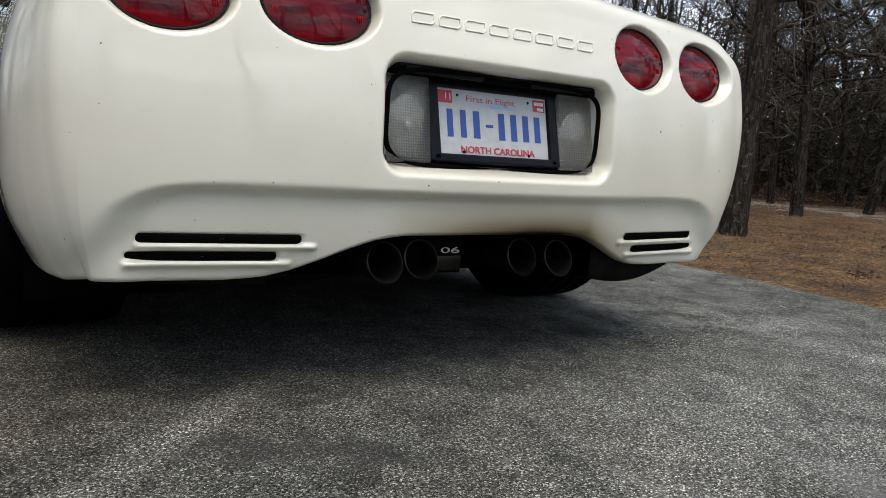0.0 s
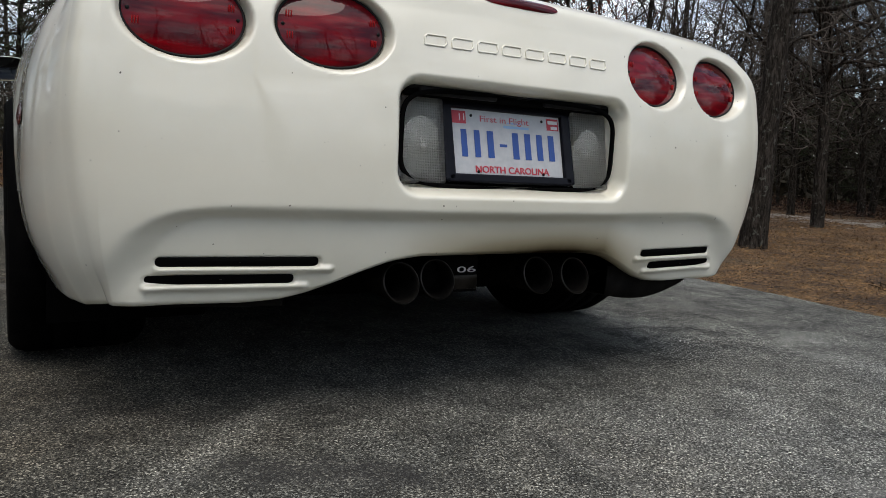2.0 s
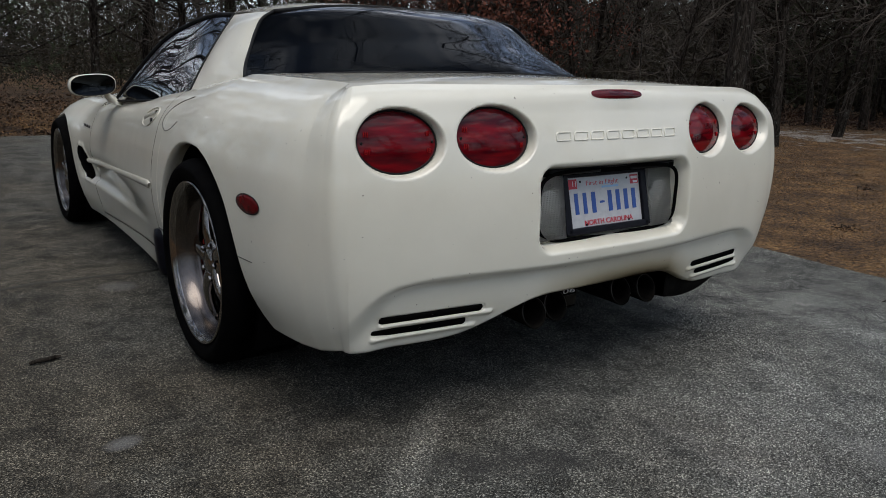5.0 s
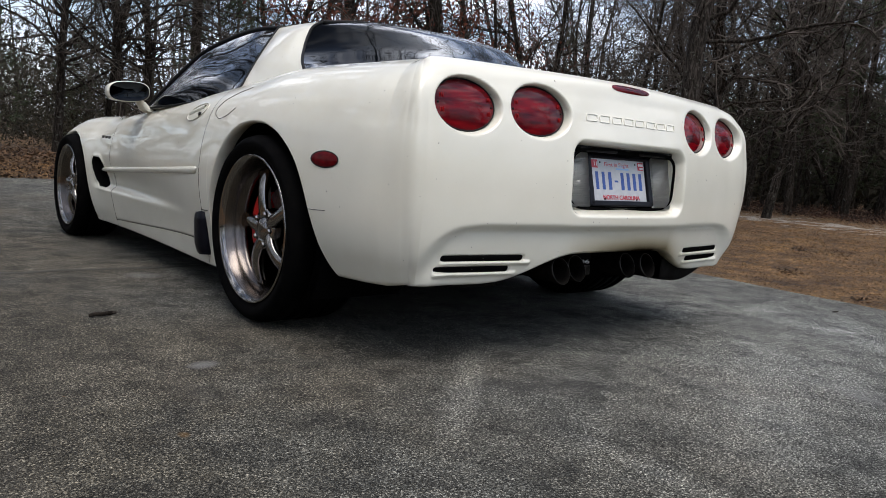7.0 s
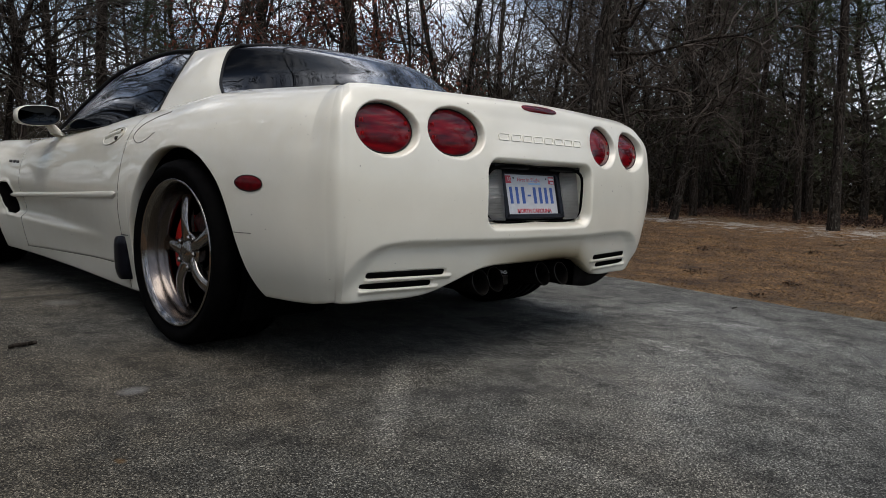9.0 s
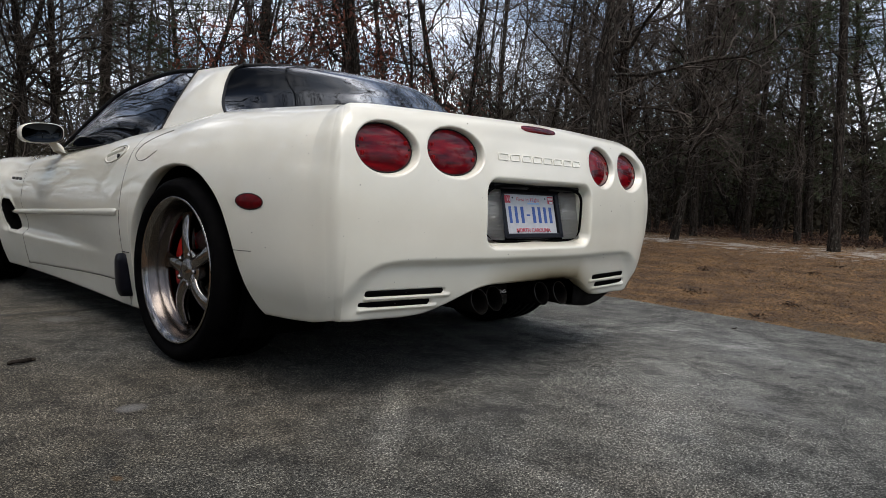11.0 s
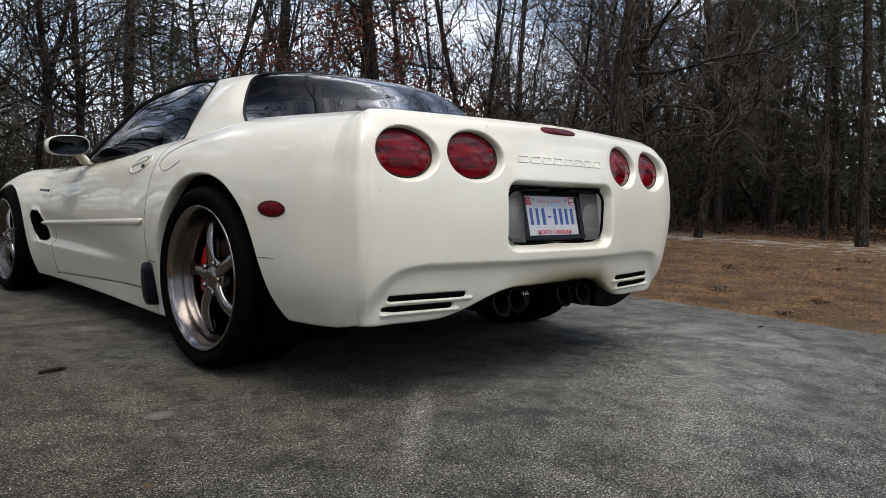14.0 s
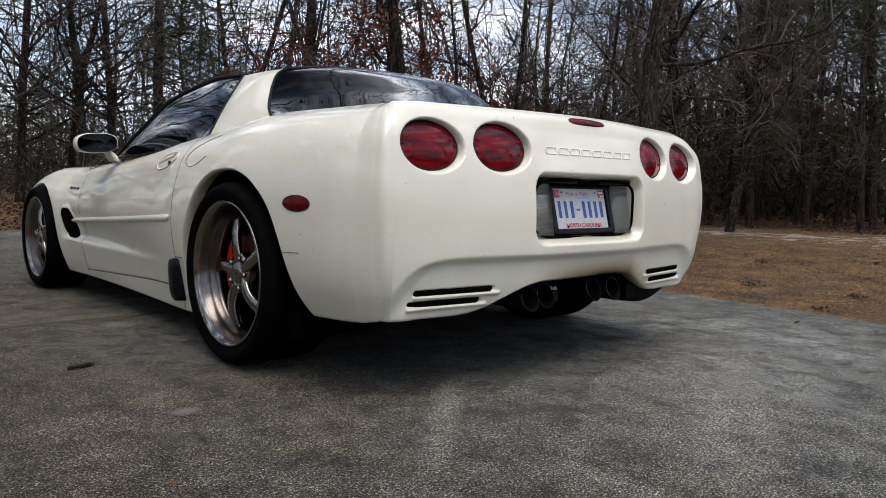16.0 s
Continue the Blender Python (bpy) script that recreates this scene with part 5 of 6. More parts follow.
def needle_tuft(bag, at, way, size, count):
    for _ in range(count):
        d = np.asarray(way) + rng.normal(0, 0.7, 3)
        d /= np.linalg.norm(d)
        b = np.cross(d, rng.normal(0, 1, 3))
        b /= np.linalg.norm(b)
        L = size * rng.uniform(0.6, 1.1)
        bag.add([at + b * 0.006, at - b * 0.006, at + d * L], [(0, 1, 2)])


def tree(kind, height, girth, lean=0.03):
    """One tree at the origin: a tapered, crooked trunk with root flare, limbs, and twigs, needles or dead leaves."""
    name = {"bare": "bare_tree", "pine": "pine_tree", "oak": "oak_tree", "shrub": "young_pine"}[kind]
    label = {"bare": "leafless grey-brown tree with fine twigs", "pine": "tall thin pine with sparse green needles", "shrub": "bushy young pine with dull green needles to the ground", "oak": "oak with rust-brown dead leaves still hanging"}[kind]
    root = thing(name, label, "tree", "trees of the wood")
    trunk = wander((0, 0, -0.12), (rng.normal(0, lean), rng.normal(0, lean), 1), height, 12, 0.07 if kind != "pine" else 0.018, 0.07)
    t = np.linspace(0, 1, 13)
    radii = girth * (1 - 0.86 * t) + girth * 0.32 * np.exp(-t * height / 0.35)
    limbs, crown = Sticks(), Sticks()
    limbs.branch(np.concatenate((trunk[:1], trunk[:1] + (trunk[1:2] - trunk[:1]) * 0.18, trunk[1:])), np.concatenate((radii[:1], [girth * 1.15], radii[1:])), 10)
    if kind in ("pine", "shrub"):
        for _ in range(34 if kind == "pine" else 95):
            s = rng.uniform(0.30 if kind == "pine" else 0.10, 1.0)
            i = s * 12
            k = min(int(i), 11)
            at = trunk[k] + (trunk[k + 1] - trunk[k]) * (i - k)
            L = (0.5 + 2.0 * (1 - s)) * rng.uniform(0.6, 1.1)
            limb = wander(at, cross_way(np.array((0, 0, 1.0)), rng.uniform(1.1, 1.6)), L, 5, 0.12, 0.04)
            limbs.branch(limb, np.linspace(0.02, 0.006, 6), 4)
            if rng.random() < 0.82:
                for _ in range(7):
                    u = rng.uniform(0.35, 1.0) * 5
                    m = min(int(u), 4)
                    c = limb[m] + (limb[m + 1] - limb[m]) * (u - m) + rng.normal(0, 0.12, 3)
                    for _ in range(3):
                        needle_tuft(crown, c + rng.normal(0, 0.10, 3), limb[m + 1] - limb[m], 0.20, 11)
        mat = NEEDLE
    else:
        ends = [] if kind == "oak" else None
        bare_crown(limbs, limbs if kind == "oak" else crown, trunk, radii, 0.13 if kind == "bare" else 0.12, int(height * 2.9), 2.7 if kind == "bare" else 2.2, ends, 1.5 if height < 15 else 1.1)
        if kind == "oak":
            for e in ends:
                if rng.random() < 0.85 * min(1.0, max(0.0, (5.0 - e[2]) / 1.5)):
                    leaf_quads(crown, e, 0.085, 11, 0.10)
        mat = TWIG if kind == "bare" else DEADLEAF
    piece("trunk", limbs.mesh("trunk", BARK), root)
    piece("crown", crown.mesh("crown", mat), root, {"bare": "bare twigs", "pine": "dark green needle tufts", "shrub": "dull green needle tufts", "oak": "rust-brown dead leaves"}[kind])
    return root


MODELS = {"bare": [tree("bare", h, g, l) for h, g, l in ((14, .080, .03), (16, .125, .03), (9, .055, .03), (17, .075, .02))],
          "pine": [tree("pine", h, g) for h, g in ((15, .10), (17, .13), (11, .07))],
          "shrub": [tree("shrub", h, g) for h, g in ((7, .06), (9, .08))],
          "oak": [tree("oak", h, g) for h, g in ((7, .05), (8.5, .065))]}
used = {}


def plant(kind, model, x, y, turn=0.0, size=1.0, tilt=0.0):
    src = MODELS[kind][model]
    m = Matrix.Translation((x, y, float(ground_z(x, y)) - 0.06)) @ Matrix.Rotation(turn, 4, "Z") @ Matrix.Rotation(tilt, 4, "Y") @ Matrix.Scale(size, 4)
    if src not in used:
        used[src] = True
        src.matrix_basis = m
        return src
    ob = copy_thing(src, m)
    ob.scale = (size, size, size)
    return ob


# trees that stand out, at their own places
placed = []
for kind, model, x, y, turn, size, tilt in (
        ("bare", 1, 4.97, 3.05, 0.4, 0.88, 0.0), ("bare", 0, 8.77, 4.82, 4.1, 1.0, 0.03), ("bare", 0, 11.67, 5.36, -1.09, 1.0, 0.15), ("bare", 3, 14.4, 6.25, 3.3, 1.1, 0.0), ("shrub", 0, 17.5, 10.2, 1.0, 0.8, 0.0), ("shrub", 1, 20.5, 9.4, 2.0, 0.8, 0.0), ("bare", 2, 18.65, 6.9, 2.05, 1.6, 0.30),
        ("pine", 0, 20.8, 7.7, 0.9, 1.0, 0.0), ("pine", 0, 21.0, 5.9, 2.2, 1.0, 0.0), ("bare", 3, 14.7, 7.4, 5.2, 0.9, 0.0), ("pine", 0, 11.97, 2.49, 2.0, 0.95, 0.0), ("bare", 3, 16.0, 4.2, 1.2, 1.0, 0.03)):
    plant(kind, model, x, y, turn, size, tilt)
    placed.append((x, y))
# seen past the car's roof: bearing from the near end of the drive, distance
for kind, model, bearing, rad, size in (
        ("bare", 0, 1.352, 14, 0.85), ("bare", 3, 1.301, 15, 0.75), ("bare", 0, 1.279, 14, 0.9), ("bare", 0, 1.249, 15, 0.9), 
        ("pine", 1, 1.196, 16, 0.9), ("bare", 2, 1.115, 15, 1.2), ("bare", 1, 1.016, 15, 1.0), ("bare", 1, 0.892, 12.5, 1.0), ("bare", 3, 0.766, 14, 0.8), ("bare", 2, 0.748, 16, 1.1),
        ("bare", 2, 0.653, 13, 0.7), ("bare", 3, 0.565, 17, 0.85), ("bare", 3, 0.497, 19, 1.0), ("bare", 0, 0.70, 18, 0.9), ("bare", 2, 0.835, 19, 1.4), ("bare", 0, 0.61, 21, 0.9), ("pine", 2, 0.381, 19, 1.2),
        ("oak", 0, 1.03, 13.5, 0.95), ("oak", 1, 0.985, 15, 0.9), ("oak", 0, 0.93, 13, 0.95), ("oak", 1, 0.868, 14, 0.85), ("oak", 0, 0.825, 13.5, 0.85), ("oak", 1, 0.80, 16, 0.9),
        ("shrub", 1, 1.085, 18, 1.0), ("shrub", 0, 1.15, 17, 0.9), ("shrub", 1, 0.25, 19, 1.1), ("shrub", 0, 0.42, 22, 1.1), ("shrub", 1, 0.345, 21, 1.3), ("shrub", 0, 0.375, 26, 1.6), ("pine", 2, 0.32, 18, 1.1), ("shrub", 0, 1.47, 15, 0.9), ("shrub", 0, 1.335, 21, 0.4)):
    x, y = -2.18 + rad * math.cos(bearing), -1.573 + rad * math.sin(bearing)
    plant(kind, model, x, y, rad * 7 + bearing * 40, size)
    placed.append((x, y))
# the wood round the clearing
count = 0
while count < 26:
    ang = rng.uniform(-0.25, 2.1)
    rad = rng.uniform(17, 36)
    x, y = -2 + rad * math.cos(ang), -1.5 + rad * math.sin(ang)
    if min((x - a) ** 2 + (y - b) ** 2 for a, b in placed) < 2.0 or (ang > 1.0 and rng.random() < 0.8):
        continue
    placed.append((x, y))
    kind = str(rng.choice(["bare", "pine", "oak", "shrub"], p=[0.50, 0.38, 0.0, 0.12]))
    plant(kind, int(rng.integers(len(MODELS[kind]))), x, y, rng.uniform(0, 6.28), rng.uniform(0.8, 1.2))
    count += 1
# behind the camera and beside the drive
for _ in range(24):
    ang = rng.uniform(2.2, 5.9)
    rad = rng.uniform(9, 20)
    plant("bare" if rng.random() < 0.6 else "pine", int(rng.integers(3)), -1 + rad * math.cos(ang), -3 + rad * math.sin(ang), rng.uniform(0, 6.28), rng.uniform(0.75, 1.0))

# mostly unseen pines and scrub along the drive's other side: reflections, less skylight
for kind, model, x, y, size in (("shrub", 0, -7.5, 3.0, 1.0), ("bare", 1, -8.5, 0.5, 0.9), ("shrub", 1, -9.5, -2.0, 0.9), ("pine", 1, -7.8, 6.0, 0.9), ("bare", 0, -6.8, 8.5, 0.9), ("shrub", 0, -8.5, 10.5, 1.1), ("bare", 3, -9.0, -5.0, 1.0), ("bare", 2, -7.0, 1.6, 0.9), ("bare", 1, -4.6, 8.6, 1.15), ("pine", 0, -5.6, 11.0, 1.1), ("bare", 0, -4.2, 12.5, 1.2), ("bare", 1, -6.0, 5.4, 1.0), ("shrub", 1, -5.4, 9.6, 1.0), ("bare", 3, -2.2, 13.0, 1.0), ("bare", 1, -2.6, 14.5, 1.0), ("bare", 0, -3.3, 11.6, 1.0), ("bare", 3, -1.8, 16.0, 1.1), ("bare", 0, -2.0, 17.5, 1.1)):
    plant(kind, model, x, y, x * 3 + y, size)

# far wood: thin stems, brush and evergreen undergrowth that close the view all round
far = Sticks()
for _ in range(620):
    ang, rad = rng.uniform(0, 6.28), rng.uniform(24, 60)
    x, y = -2 + rad * math.cos(ang), -1.5 + rad * math.sin(ang)
    h = rng.uniform(4, 11)
    p = wander((x, y, -0.3), (rng.normal(0, .05), rng.normal(0, .05), 1), h, 5, 0.05, 0.03)
    far.branch(p, np.linspace(rng.uniform(0.04, 0.12), 0.015, 6), 5)
    for _ in range(9):
        k = rng.integers(1, 5)
        far.branch(wander(p[k], cross_way(np.array((0, 0, 1.0)), rng.uniform(0.5, 1.4)), rng.uniform(0.8, 2.5), 3, 0.2, 0.05), np.linspace(0.02, 0.008, 4), 3)

for _ in range(70):
    ang, rad = rng.uniform(-0.3, 1.25), rng.uniform(17, 32)
    x, y = -2 + rad * math.cos(ang), -1.5 + rad * math.sin(ang)
    p = wander((x, y, -0.3), (rng.normal(0, .05), rng.normal(0, .05), 1), rng.uniform(6, 13), 9, 0.07, 0.05)
    far.branch(p, np.linspace(rng.uniform(0.030, 0.065), 0.012, 10), 6)
    for _ in range(14):
        k = rng.integers(2, 9)
        far.branch(wander(p[k], cross_way(np.array((0, 0, 1.0)), rng.uniform(0.6, 1.4)), rng.uniform(0.6, 2.2), 5, 0.3, 0.05), np.linspace(0.011, 0.004, 6), 3)


def scatter(name, centres, size, mat, flat=0.0, narrow=0.3):
    """Many small leaf-shaped blades at the given centres, as one mesh."""
    n = len(centres)
    a = rng.normal(0, 1, (n, 3))
    a[:, 2] *= 1 - flat
    a /= np.linalg.norm(a, axis=1)[:, None]
    b = np.cross(a, rng.normal(0, 1, (n, 3)) * (1 - flat) + np.array((0, 0, 1.0)) * flat)
    b /= np.maximum(np.linalg.norm(b, axis=1), 1e-6)[:, None]
    s = np.asarray(size)[:, None] * rng.uniform(0.5, 1.2, (n, 1))
    v = np.stack((centres, centres + a * s * .5 + b * s * narrow, centres + a * s, centres + a * s * .5 - b * s * narrow), 1).reshape(-1, 3)
    me = bpy.data.meshes.new(name)
    me.vertices.add(4 * n)
    me.vertices.foreach_set("co", v.ravel())
    me.loops.add(4 * n)
    me.loops.foreach_set("vertex_index", np.arange(4 * n, dtype=np.int32))
    me.polygons.add(n)
    me.polygons.foreach_set("loop_start", np.arange(0, 4 * n, 4, dtype=np.int32))
    me.materials.append(mat)
    me.update(calc_edges=True)
    return piece(name, me)


def island_tint(m, dark, light, drift=0.0):
    g = node(m, "ShaderNodeNewGeometry")
    col = ramp(m, g.outputs["Random Per Island"], (0.0, dark), (1.0, light)).outputs["Color"]
    if drift:
        col = mixed(m, 1.0, col, ramp(m, noise_tex(m, drift, 6.0, 0.65).outputs["Fac"], (0.36, (0.40, 0.36, 0.33)), (0.50, (0.95, 0.93, 0.90)), (0.64, (1.35, 1.32, 1.25))).outputs["Color"], "MULTIPLY")
    link(m, col, principled(m).inputs["Base Color"])
    return m


BRUSH = island_tint(material("evergreen_brush", (0.02, 0.02, 0.01), 0.9), (0.013, 0.012, 0.006), (0.048, 0.040, 0.023))
n = 300000
clump = rng.integers(0, 2600, n)
cang, crad, cz = rng.uniform(0, 6.28, 2600), rng.uniform(21, 52, 2600), np.abs(rng.normal(0, 1.5, 2600))
ctr = np.stack((-2 + crad * np.cos(cang), -1.5 + crad * np.sin(cang), cz), 1)[clump] + rng.normal(0, 0.55, (n, 3))
ctr[:, 2] = np.maximum(ctr[:, 2], 0.05)
# a thicker thicket ahead of the car
tn = 130000
tc_ = rng.integers(0, 700, tn)
tang, trad = rng.uniform(1.06, 1.6, 700), rng.uniform(17, 32, 700)
thick = np.stack((-2 + trad * np.cos(tang), -1.5 + trad * np.sin(tang), np.abs(rng.normal(0, 1.35, 700))), 1)[tc_] + rng.normal(0, 0.6, (tn, 3))
ctr = np.concatenate((ctr, thick))
crad, clump = np.concatenate((crad, trad)), np.concatenate((clump, tc_ + len(crad)))
# unseen brush added close behind the drive's near end, cutting low sky light
bn = 36000
bc_ = rng.integers(0, 900, bn)
bang, brad = rng.uniform(2.3, 5.9, 900), rng.uniform(10, 15, 900)
hidden_brush = np.stack((-1 + brad * np.cos(bang), -3 + brad * np.sin(bang), np.abs(rng.normal(0, 2.2, 900))), 1)[bc_] + rng.normal(0, 0.6, (bn, 3))
ctr = np.concatenate((ctr, hidden_brush))
crad, clump = np.concatenate((crad, brad + 15)), np.concatenate((clump, bc_ + len(crad)))
# evergreens standing in the wood on the clearing's far side
m2 = 120000
clump2 = rng.integers(0, 1500, m2)
eang, erad = rng.uniform(-0.35, 0.72, 1500), rng.uniform(20, 42, 1500)
ectr = np.stack((-2 + erad * np.cos(eang), -1.5 + erad * np.sin(eang), rng.uniform(0.5, 7, 1500)), 1)[clump2] + rng.normal(0, 1, (m2, 3)) * np.array((0.8, 0.8, 0.35))
ctr = np.concatenate((ctr, ectr))
crad, clump = np.concatenate((crad, erad)), np.concatenate((clump, clump2 + len(crad)))
tagged(piece("far_wood", far.mesh("far_wood", BARK)), "dense dark stems of a winter wood far off", "wood", kind="stuff")
tagged(scatter("undergrowth", ctr, 0.05 + 0.0028 * crad[clump], BRUSH, 0.0, 0.13), "dark evergreen and brown undergrowth in the wood", "undergrowth", kind="stuff")

# a dark evergreen belt behind everything
n = 60000
ang, rad = rng.uniform(0, 6.28, n), rng.uniform(34, 56, n)
tagged(scatter("forest_belt", np.stack((-2 + rad * np.cos(ang), -1.5 + rad * np.sin(ang), np.abs(rng.normal(0, 2.6, n)) * rad / 42), 1), np.full(n, 0.42), BRUSH, 0.0, 0.2), "dark evergreen belt deep in the wood", "wood", kind="stuff")


# closer brush that shuts off the view low between the trunks
n = 32000
ang, rad = rng.uniform(-0.35, 0.95, n), rng.uniform(26, 44, n)
tagged(scatter("evergreen_thicket", np.stack((-2 + rad * np.cos(ang), -1.5 + rad * np.sin(ang), rng.uniform(0, 1, n) ** 1.4 * 3.8), 1), np.full(n, 0.55), BRUSH, 0.0, 0.2), "dark evergreen thicket between the far trunks", "thicket", kind="stuff")


# fine bare twigs of the understorey
def twig_cloud(name, centres, per, length, radius, mat):
    k = len(centres) * per
    c = np.repeat(centres, per, 0) + rng.normal(0, 0.12, (k, 3))
    d0 = rng.normal(0, 1, (len(centres), 3)) + np.array((0, 0, 0.5))
    unit = lambda a: a / np.maximum(np.linalg.norm(a, axis=1), 1e-9)[:, None]
    d = unit(np.repeat(unit(d0), per, 0) + rng.normal(0, 0.55, (k, 3)))
    L = length * rng.uniform(0.4, 1.3, (k, 1))
    e = unit(d + rng.normal(0, 0.55, (k, 3)))
    g = unit(e + rng.normal(0, 0.55, (k, 3)))
    h = unit(g + rng.normal(0, 0.55, (k, 3)))
    p = np.stack((c, c + d * L * .25, c + (d + e) * L * .25, c + (d + e + g) * L * .25, c + (d + e + g + h) * L * .25), 1)
    a = unit(np.cross(d, rng.normal(0, 1, (k, 3))))
    b = np.cross(d, a)
    r = radius * rng.uniform(0.6, 1.3, (k, 1, 1, 1)) * np.array((1.0, 0.9, 0.75, 0.6, 0.35))[None, :, None, None]
    w = np.array((0, 2 * math.pi / 3, 4 * math.pi / 3))
    ring = np.cos(w)[None, None, :, None] * a[:, None, None, :] + np.sin(w)[None, None, :, None] * b[:, None, None, :]
    v = (p[:, :, None, :] + r * ring).reshape(-1, 3)
    quad = np.array([(s * 3 + i, s * 3 + (i + 1) % 3, s * 3 + 3 + (i + 1) % 3, s * 3 + 3 + i) for s in range(4) for i in range(3)])
    f = (np.arange(k)[:, None, None] * 15 + quad[None]).reshape(-1)
    me = bpy.data.meshes.new(name)
    me.vertices.add(len(v))
    me.vertices.foreach_set("co", v.ravel())
    me.loops.add(len(f))
    me.loops.foreach_set("vertex_index", f.astype(np.int32))
    me.polygons.add(len(f) // 4)
    me.polygons.foreach_set("loop_start", np.arange(0, len(f), 4, dtype=np.int32))
    me.materials.append(mat)
    me.update(calc_edges=True)
    return piece(name, me)


n = 2000
ang, rad = np.where(rng.random(n) < 0.95, rng.uniform(-0.3, 1.12, n), rng.uniform(1.12, 1.7, n)), rng.uniform(13.5, 27, n)
zz = rng.uniform(1.3, 8.5, n) * rng.uniform(0.45, 1, n) ** 0.7
tagged(twig_cloud("understorey_twigs", np.stack((-2 + rad * np.cos(ang), -1.5 + rad * np.sin(ang), zz), 1), 6, 1.2, 0.0055, TWIG), "tangle of fine bare twigs between the trunks", "twigs", kind="stuff")
n = 600
ang, rad = rng.uniform(1.9, 5.8, n), rng.uniform(8, 18, n)
tagged(twig_cloud("overhanging_twigs", np.stack((-1 + rad * np.cos(ang), -3 + rad * np.sin(ang), rng.uniform(1.5, 10, n)), 1), 8, 1.2, 0.008, TWIG), "tangle of fine bare twigs beyond the drive", "twigs", kind="stuff")

# fallen leaves and dead grass beside the drive
LEAVES = island_tint(material("fallen_leaves", (0.2, 0.1, 0.05), 0.85), (0.020, 0.009, 0.003), (0.26, 0.150, 0.060), 1.6)
n = 170000
r = 2.22 + np.abs(rng.normal(0, 5.0, n)) ** 1.05
lx, ly = r, rng.uniform(-4, 14, n)
keep = np.sin(lx * 2.1 + 3 * np.sin(ly * 0.9)) * np.sin(ly * 1.7 + 2 * np.sin(lx * 0.8)) + rng.normal(0, 0.5, n) > -0.5
r, lx, ly = r[keep], lx[keep], ly[keep]
n = len(r)
lz = ground_z(lx, ly) - 0.06 + rng.uniform(0.0, 0.03, n)
tagged(scatter("leaf_litter", np.stack((lx, ly, lz), 1), 0.012 + 0.0016 * r, LEAVES, 0.72, 0.2), "fallen brown leaves and dead grass beside the driveway", "leaves", kind="stuff")
LITTERLEAF = island_tint(material("damp_leaves", (0.1, 0.05, 0.03), 0.85), (0.016, 0.010, 0.005), (0.13, 0.072, 0.036), 1.2)
n = 34000
lx, ly = rng.uniform(-8, 6, n), 9.3 + np.abs(rng.normal(0, 2.0, n))
tagged(scatter("leaf_drift", np.stack((lx, ly, ground_z(lx, ly) - 0.05 + rng.uniform(0, 0.05, n)), 1), np.full(n, 0.055), LITTERLEAF, 0.6), "drift of fallen leaves at the far end of the drive", "leaves", kind="stuff")
n = 2500
lx, ly = rng.uniform(-2.7, -1.97, n), rng.uniform(-1.0, 2.5, n)
tagged(scatter("pine_straw", np.stack((lx, ly, np.full(n, -0.125) + rng.uniform(0, 0.04, n)), 1), np.full(n, 0.11), LEAVES, 0.85, 0.03), "loose brown pine straw along the drive's edge", "straw", kind="stuff")
n = 110
lx, ly = rng.uniform(-2.0, 2.55, n), rng.uniform(0.3, 8.5, n)
lx = np.where(rng.random(n) < 0.7, 2.22 - np.abs(rng.normal(0, 0.25, n)), lx)
tagged(scatter("scattered_leaves", np.stack((lx, ly, ground_z(lx, ly) + 0.004), 1), np.full(n, 0.018), LITTERLEAF, 0.93), "few small leaf scraps blown onto the asphalt", "leaves", kind="stuff")

# banked rust-brown leaves along the edge of the wood
RUSTLEAF = island_tint(material("rust_leaves", (0.1, 0.05, 0.03), 0.85), (0.016, 0.008, 0.005), (0.095, 0.044, 0.024), 1.1)
n = 42000
lx, ly = rng.uniform(13.6, 19, n), rng.uniform(-3, 18, n)
bank = 0.12 + 0.10 * np.sin(ly * 1.3) * np.sin(lx * 1.9)
tagged(scatter("leaf_bank", np.stack((lx, ly, ground_z(lx, ly) - 0.06 + bank * rng.uniform(0, 1, n)), 1), np.full(n, 0.052), RUSTLEAF, 0.55, 0.3), "rust-brown leaves banked among the trunks", "leaves", kind="stuff")

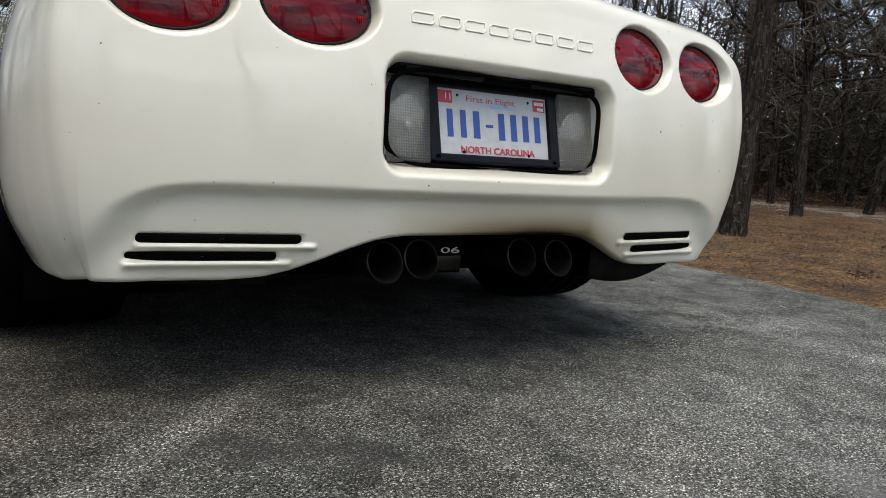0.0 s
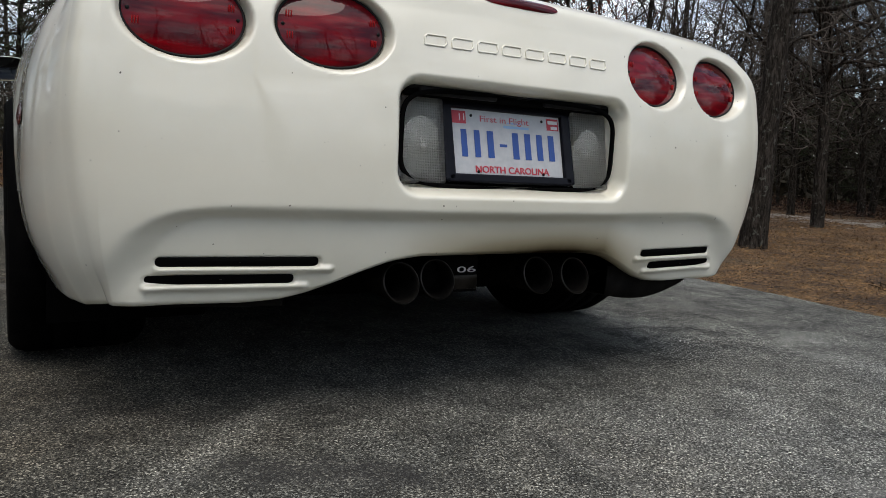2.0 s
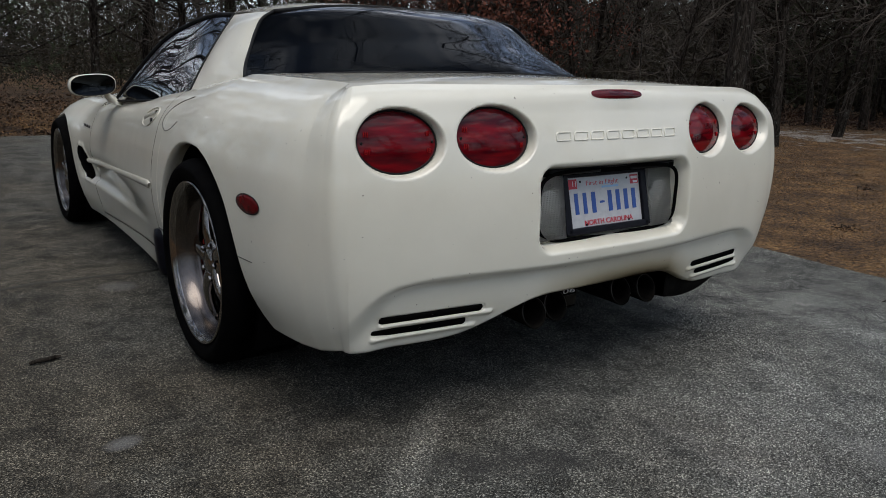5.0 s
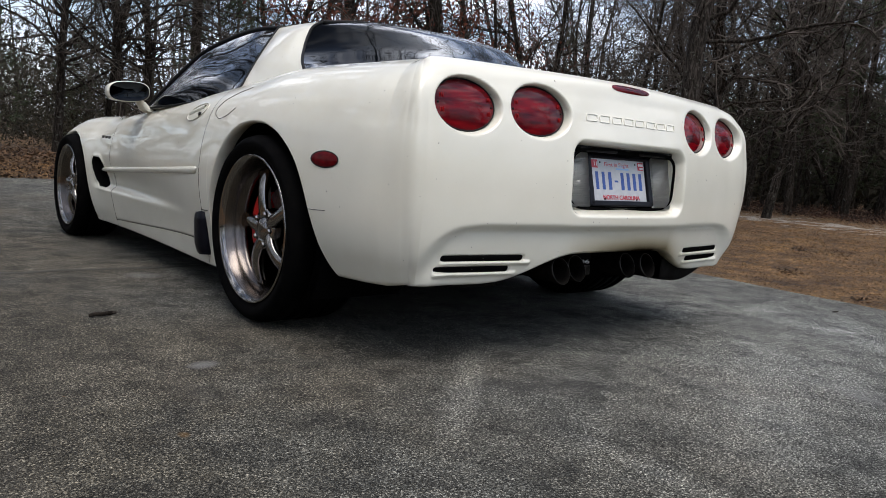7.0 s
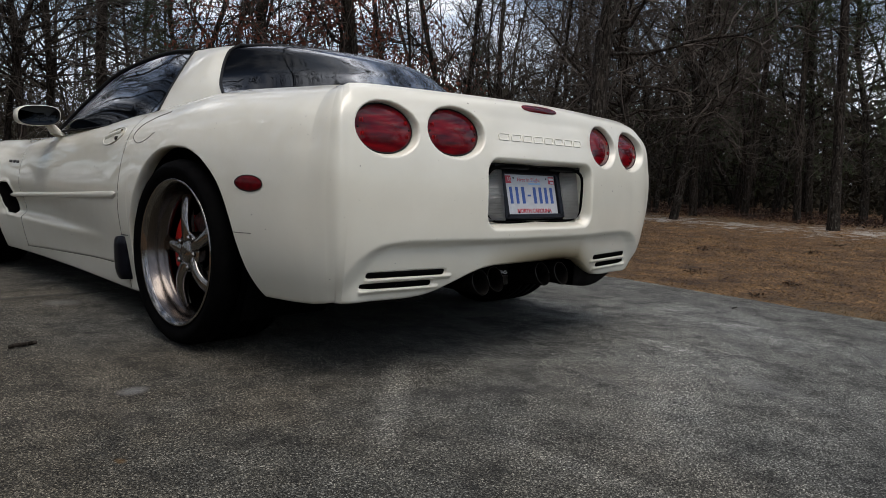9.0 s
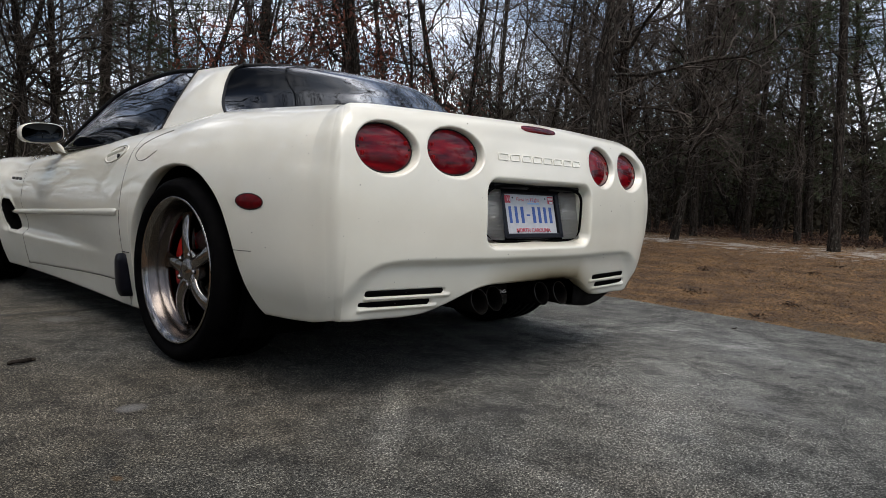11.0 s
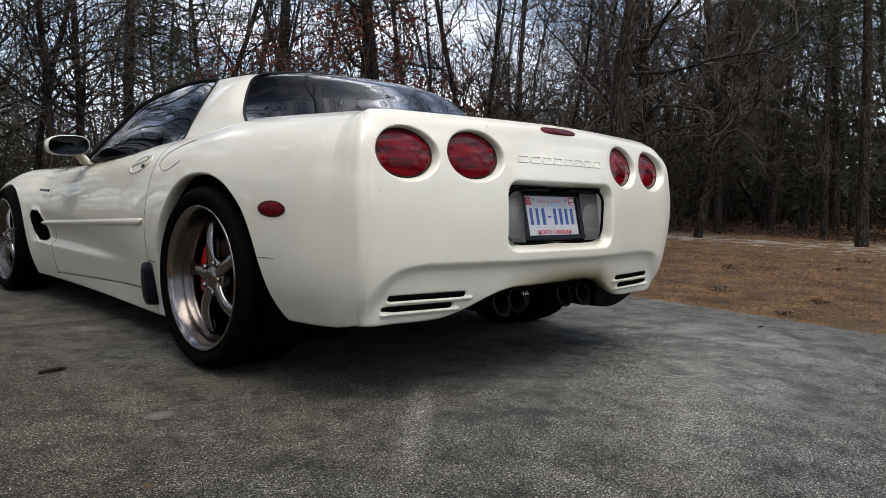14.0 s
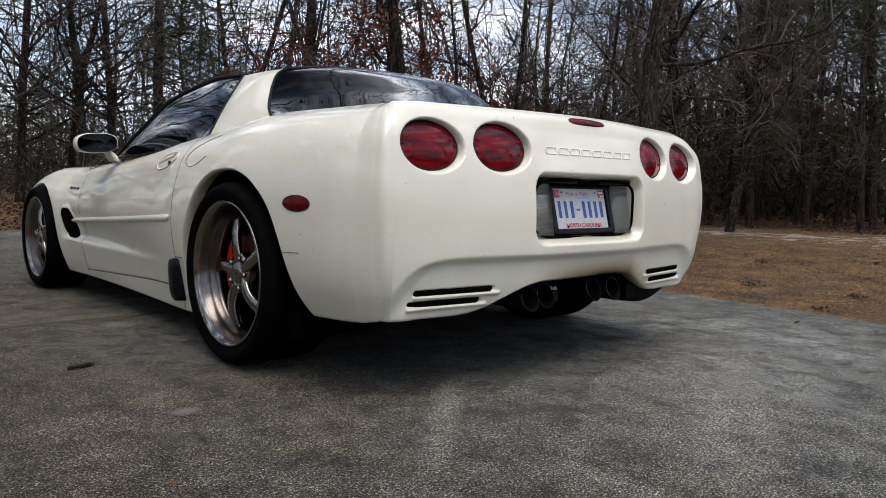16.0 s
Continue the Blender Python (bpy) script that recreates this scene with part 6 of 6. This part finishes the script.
# tufts of dead grass standing in the litter
GRASS = island_tint(material("dead_grass", (0.2, 0.13, 0.06), 0.9), (0.035, 0.020, 0.008), (0.30, 0.185, 0.080), 1.6)
n = 90000
tuft = rng.integers(0, 5200, n)
gx, gy = 2.34 + np.abs(rng.normal(0, 3.6, 5200)), rng.uniform(-4, 13, 5200)
lx, ly = gx[tuft] + rng.normal(0, 0.05, n), gy[tuft] + rng.normal(0, 0.05, n)
lx = np.maximum(lx, 2.33)
tagged(scatter("dead_grass", np.stack((lx, ly, ground_z(lx, ly) - 0.055 + rng.uniform(0, 0.025, n)), 1), 0.024 + 0.0018 * lx, GRASS, 0.4, 0.06), "straw-coloured dead grass tufts beside the driveway", "grass", kind="stuff")

# a short broken stick on the drive
p = np.array([(-1.434, 1.150, 0.009), (-1.412, 1.156, 0.011), (-1.388, 1.157, 0.010), (-1.362, 1.163, 0.010), (-1.342, 1.164, 0.010)])
v, f = tube(p, [0.006, 0.0075, 0.007, 0.0075, 0.005], 9)
tagged(piece("stick", mesh_of("stick", v, f, BARK)), "short broken brown stick lying on the asphalt", "stick")
v, f = tube([(1.80, 0.03, 0.004), (1.84, 0.024, 0.005), (1.87, 0.033, 0.004)], [0.003, 0.004, 0.002], 7)
tagged(piece("twig", mesh_of("twig", v, f, BARK)), "small dark twig lying on the asphalt", "twig")

# small dark clumps of leaves and twig ends caught in the dead grass
for cx, cy, r in ((3.51, 1.04, 0.030), (3.61, 0.33, 0.028), (2.73, 0.26, 0.016), (5.55, 1.94, 0.035), (6.57, 1.10, 0.040), (8.17, 1.42, 0.060)):
    bag = Sticks()
    z0 = float(ground_z(cx, cy)) - 0.055
    for _ in range(18):
        leaf_quads(bag, rng.normal(0, r, 3) * np.array((1.3, 1, 0.2)) + np.array((0, 0, r * 0.3)), 0.030, 2, 0.008, 0.1)
    clump_ob = thing("leaf_clump", "small dark clump of curled leaves lying in dead grass", "leaves", "leaf clumps", at=(cx, cy, z0))
    piece("leaves", bag.mesh("leaves", LITTERLEAF), clump_ob)
    bag = Sticks()
    for _ in range(3):
        bag.branch(wander(rng.normal(0, r * 0.6, 3) * np.array((1, 1, 0)) + np.array((0, 0, 0.008)), (rng.normal(), rng.normal(), 0.05), r * 2.6, 4, 0.15), np.linspace(0.005, 0.002, 5), 4)
    piece("twig_ends", bag.mesh("twig_ends", BARK), clump_ob)
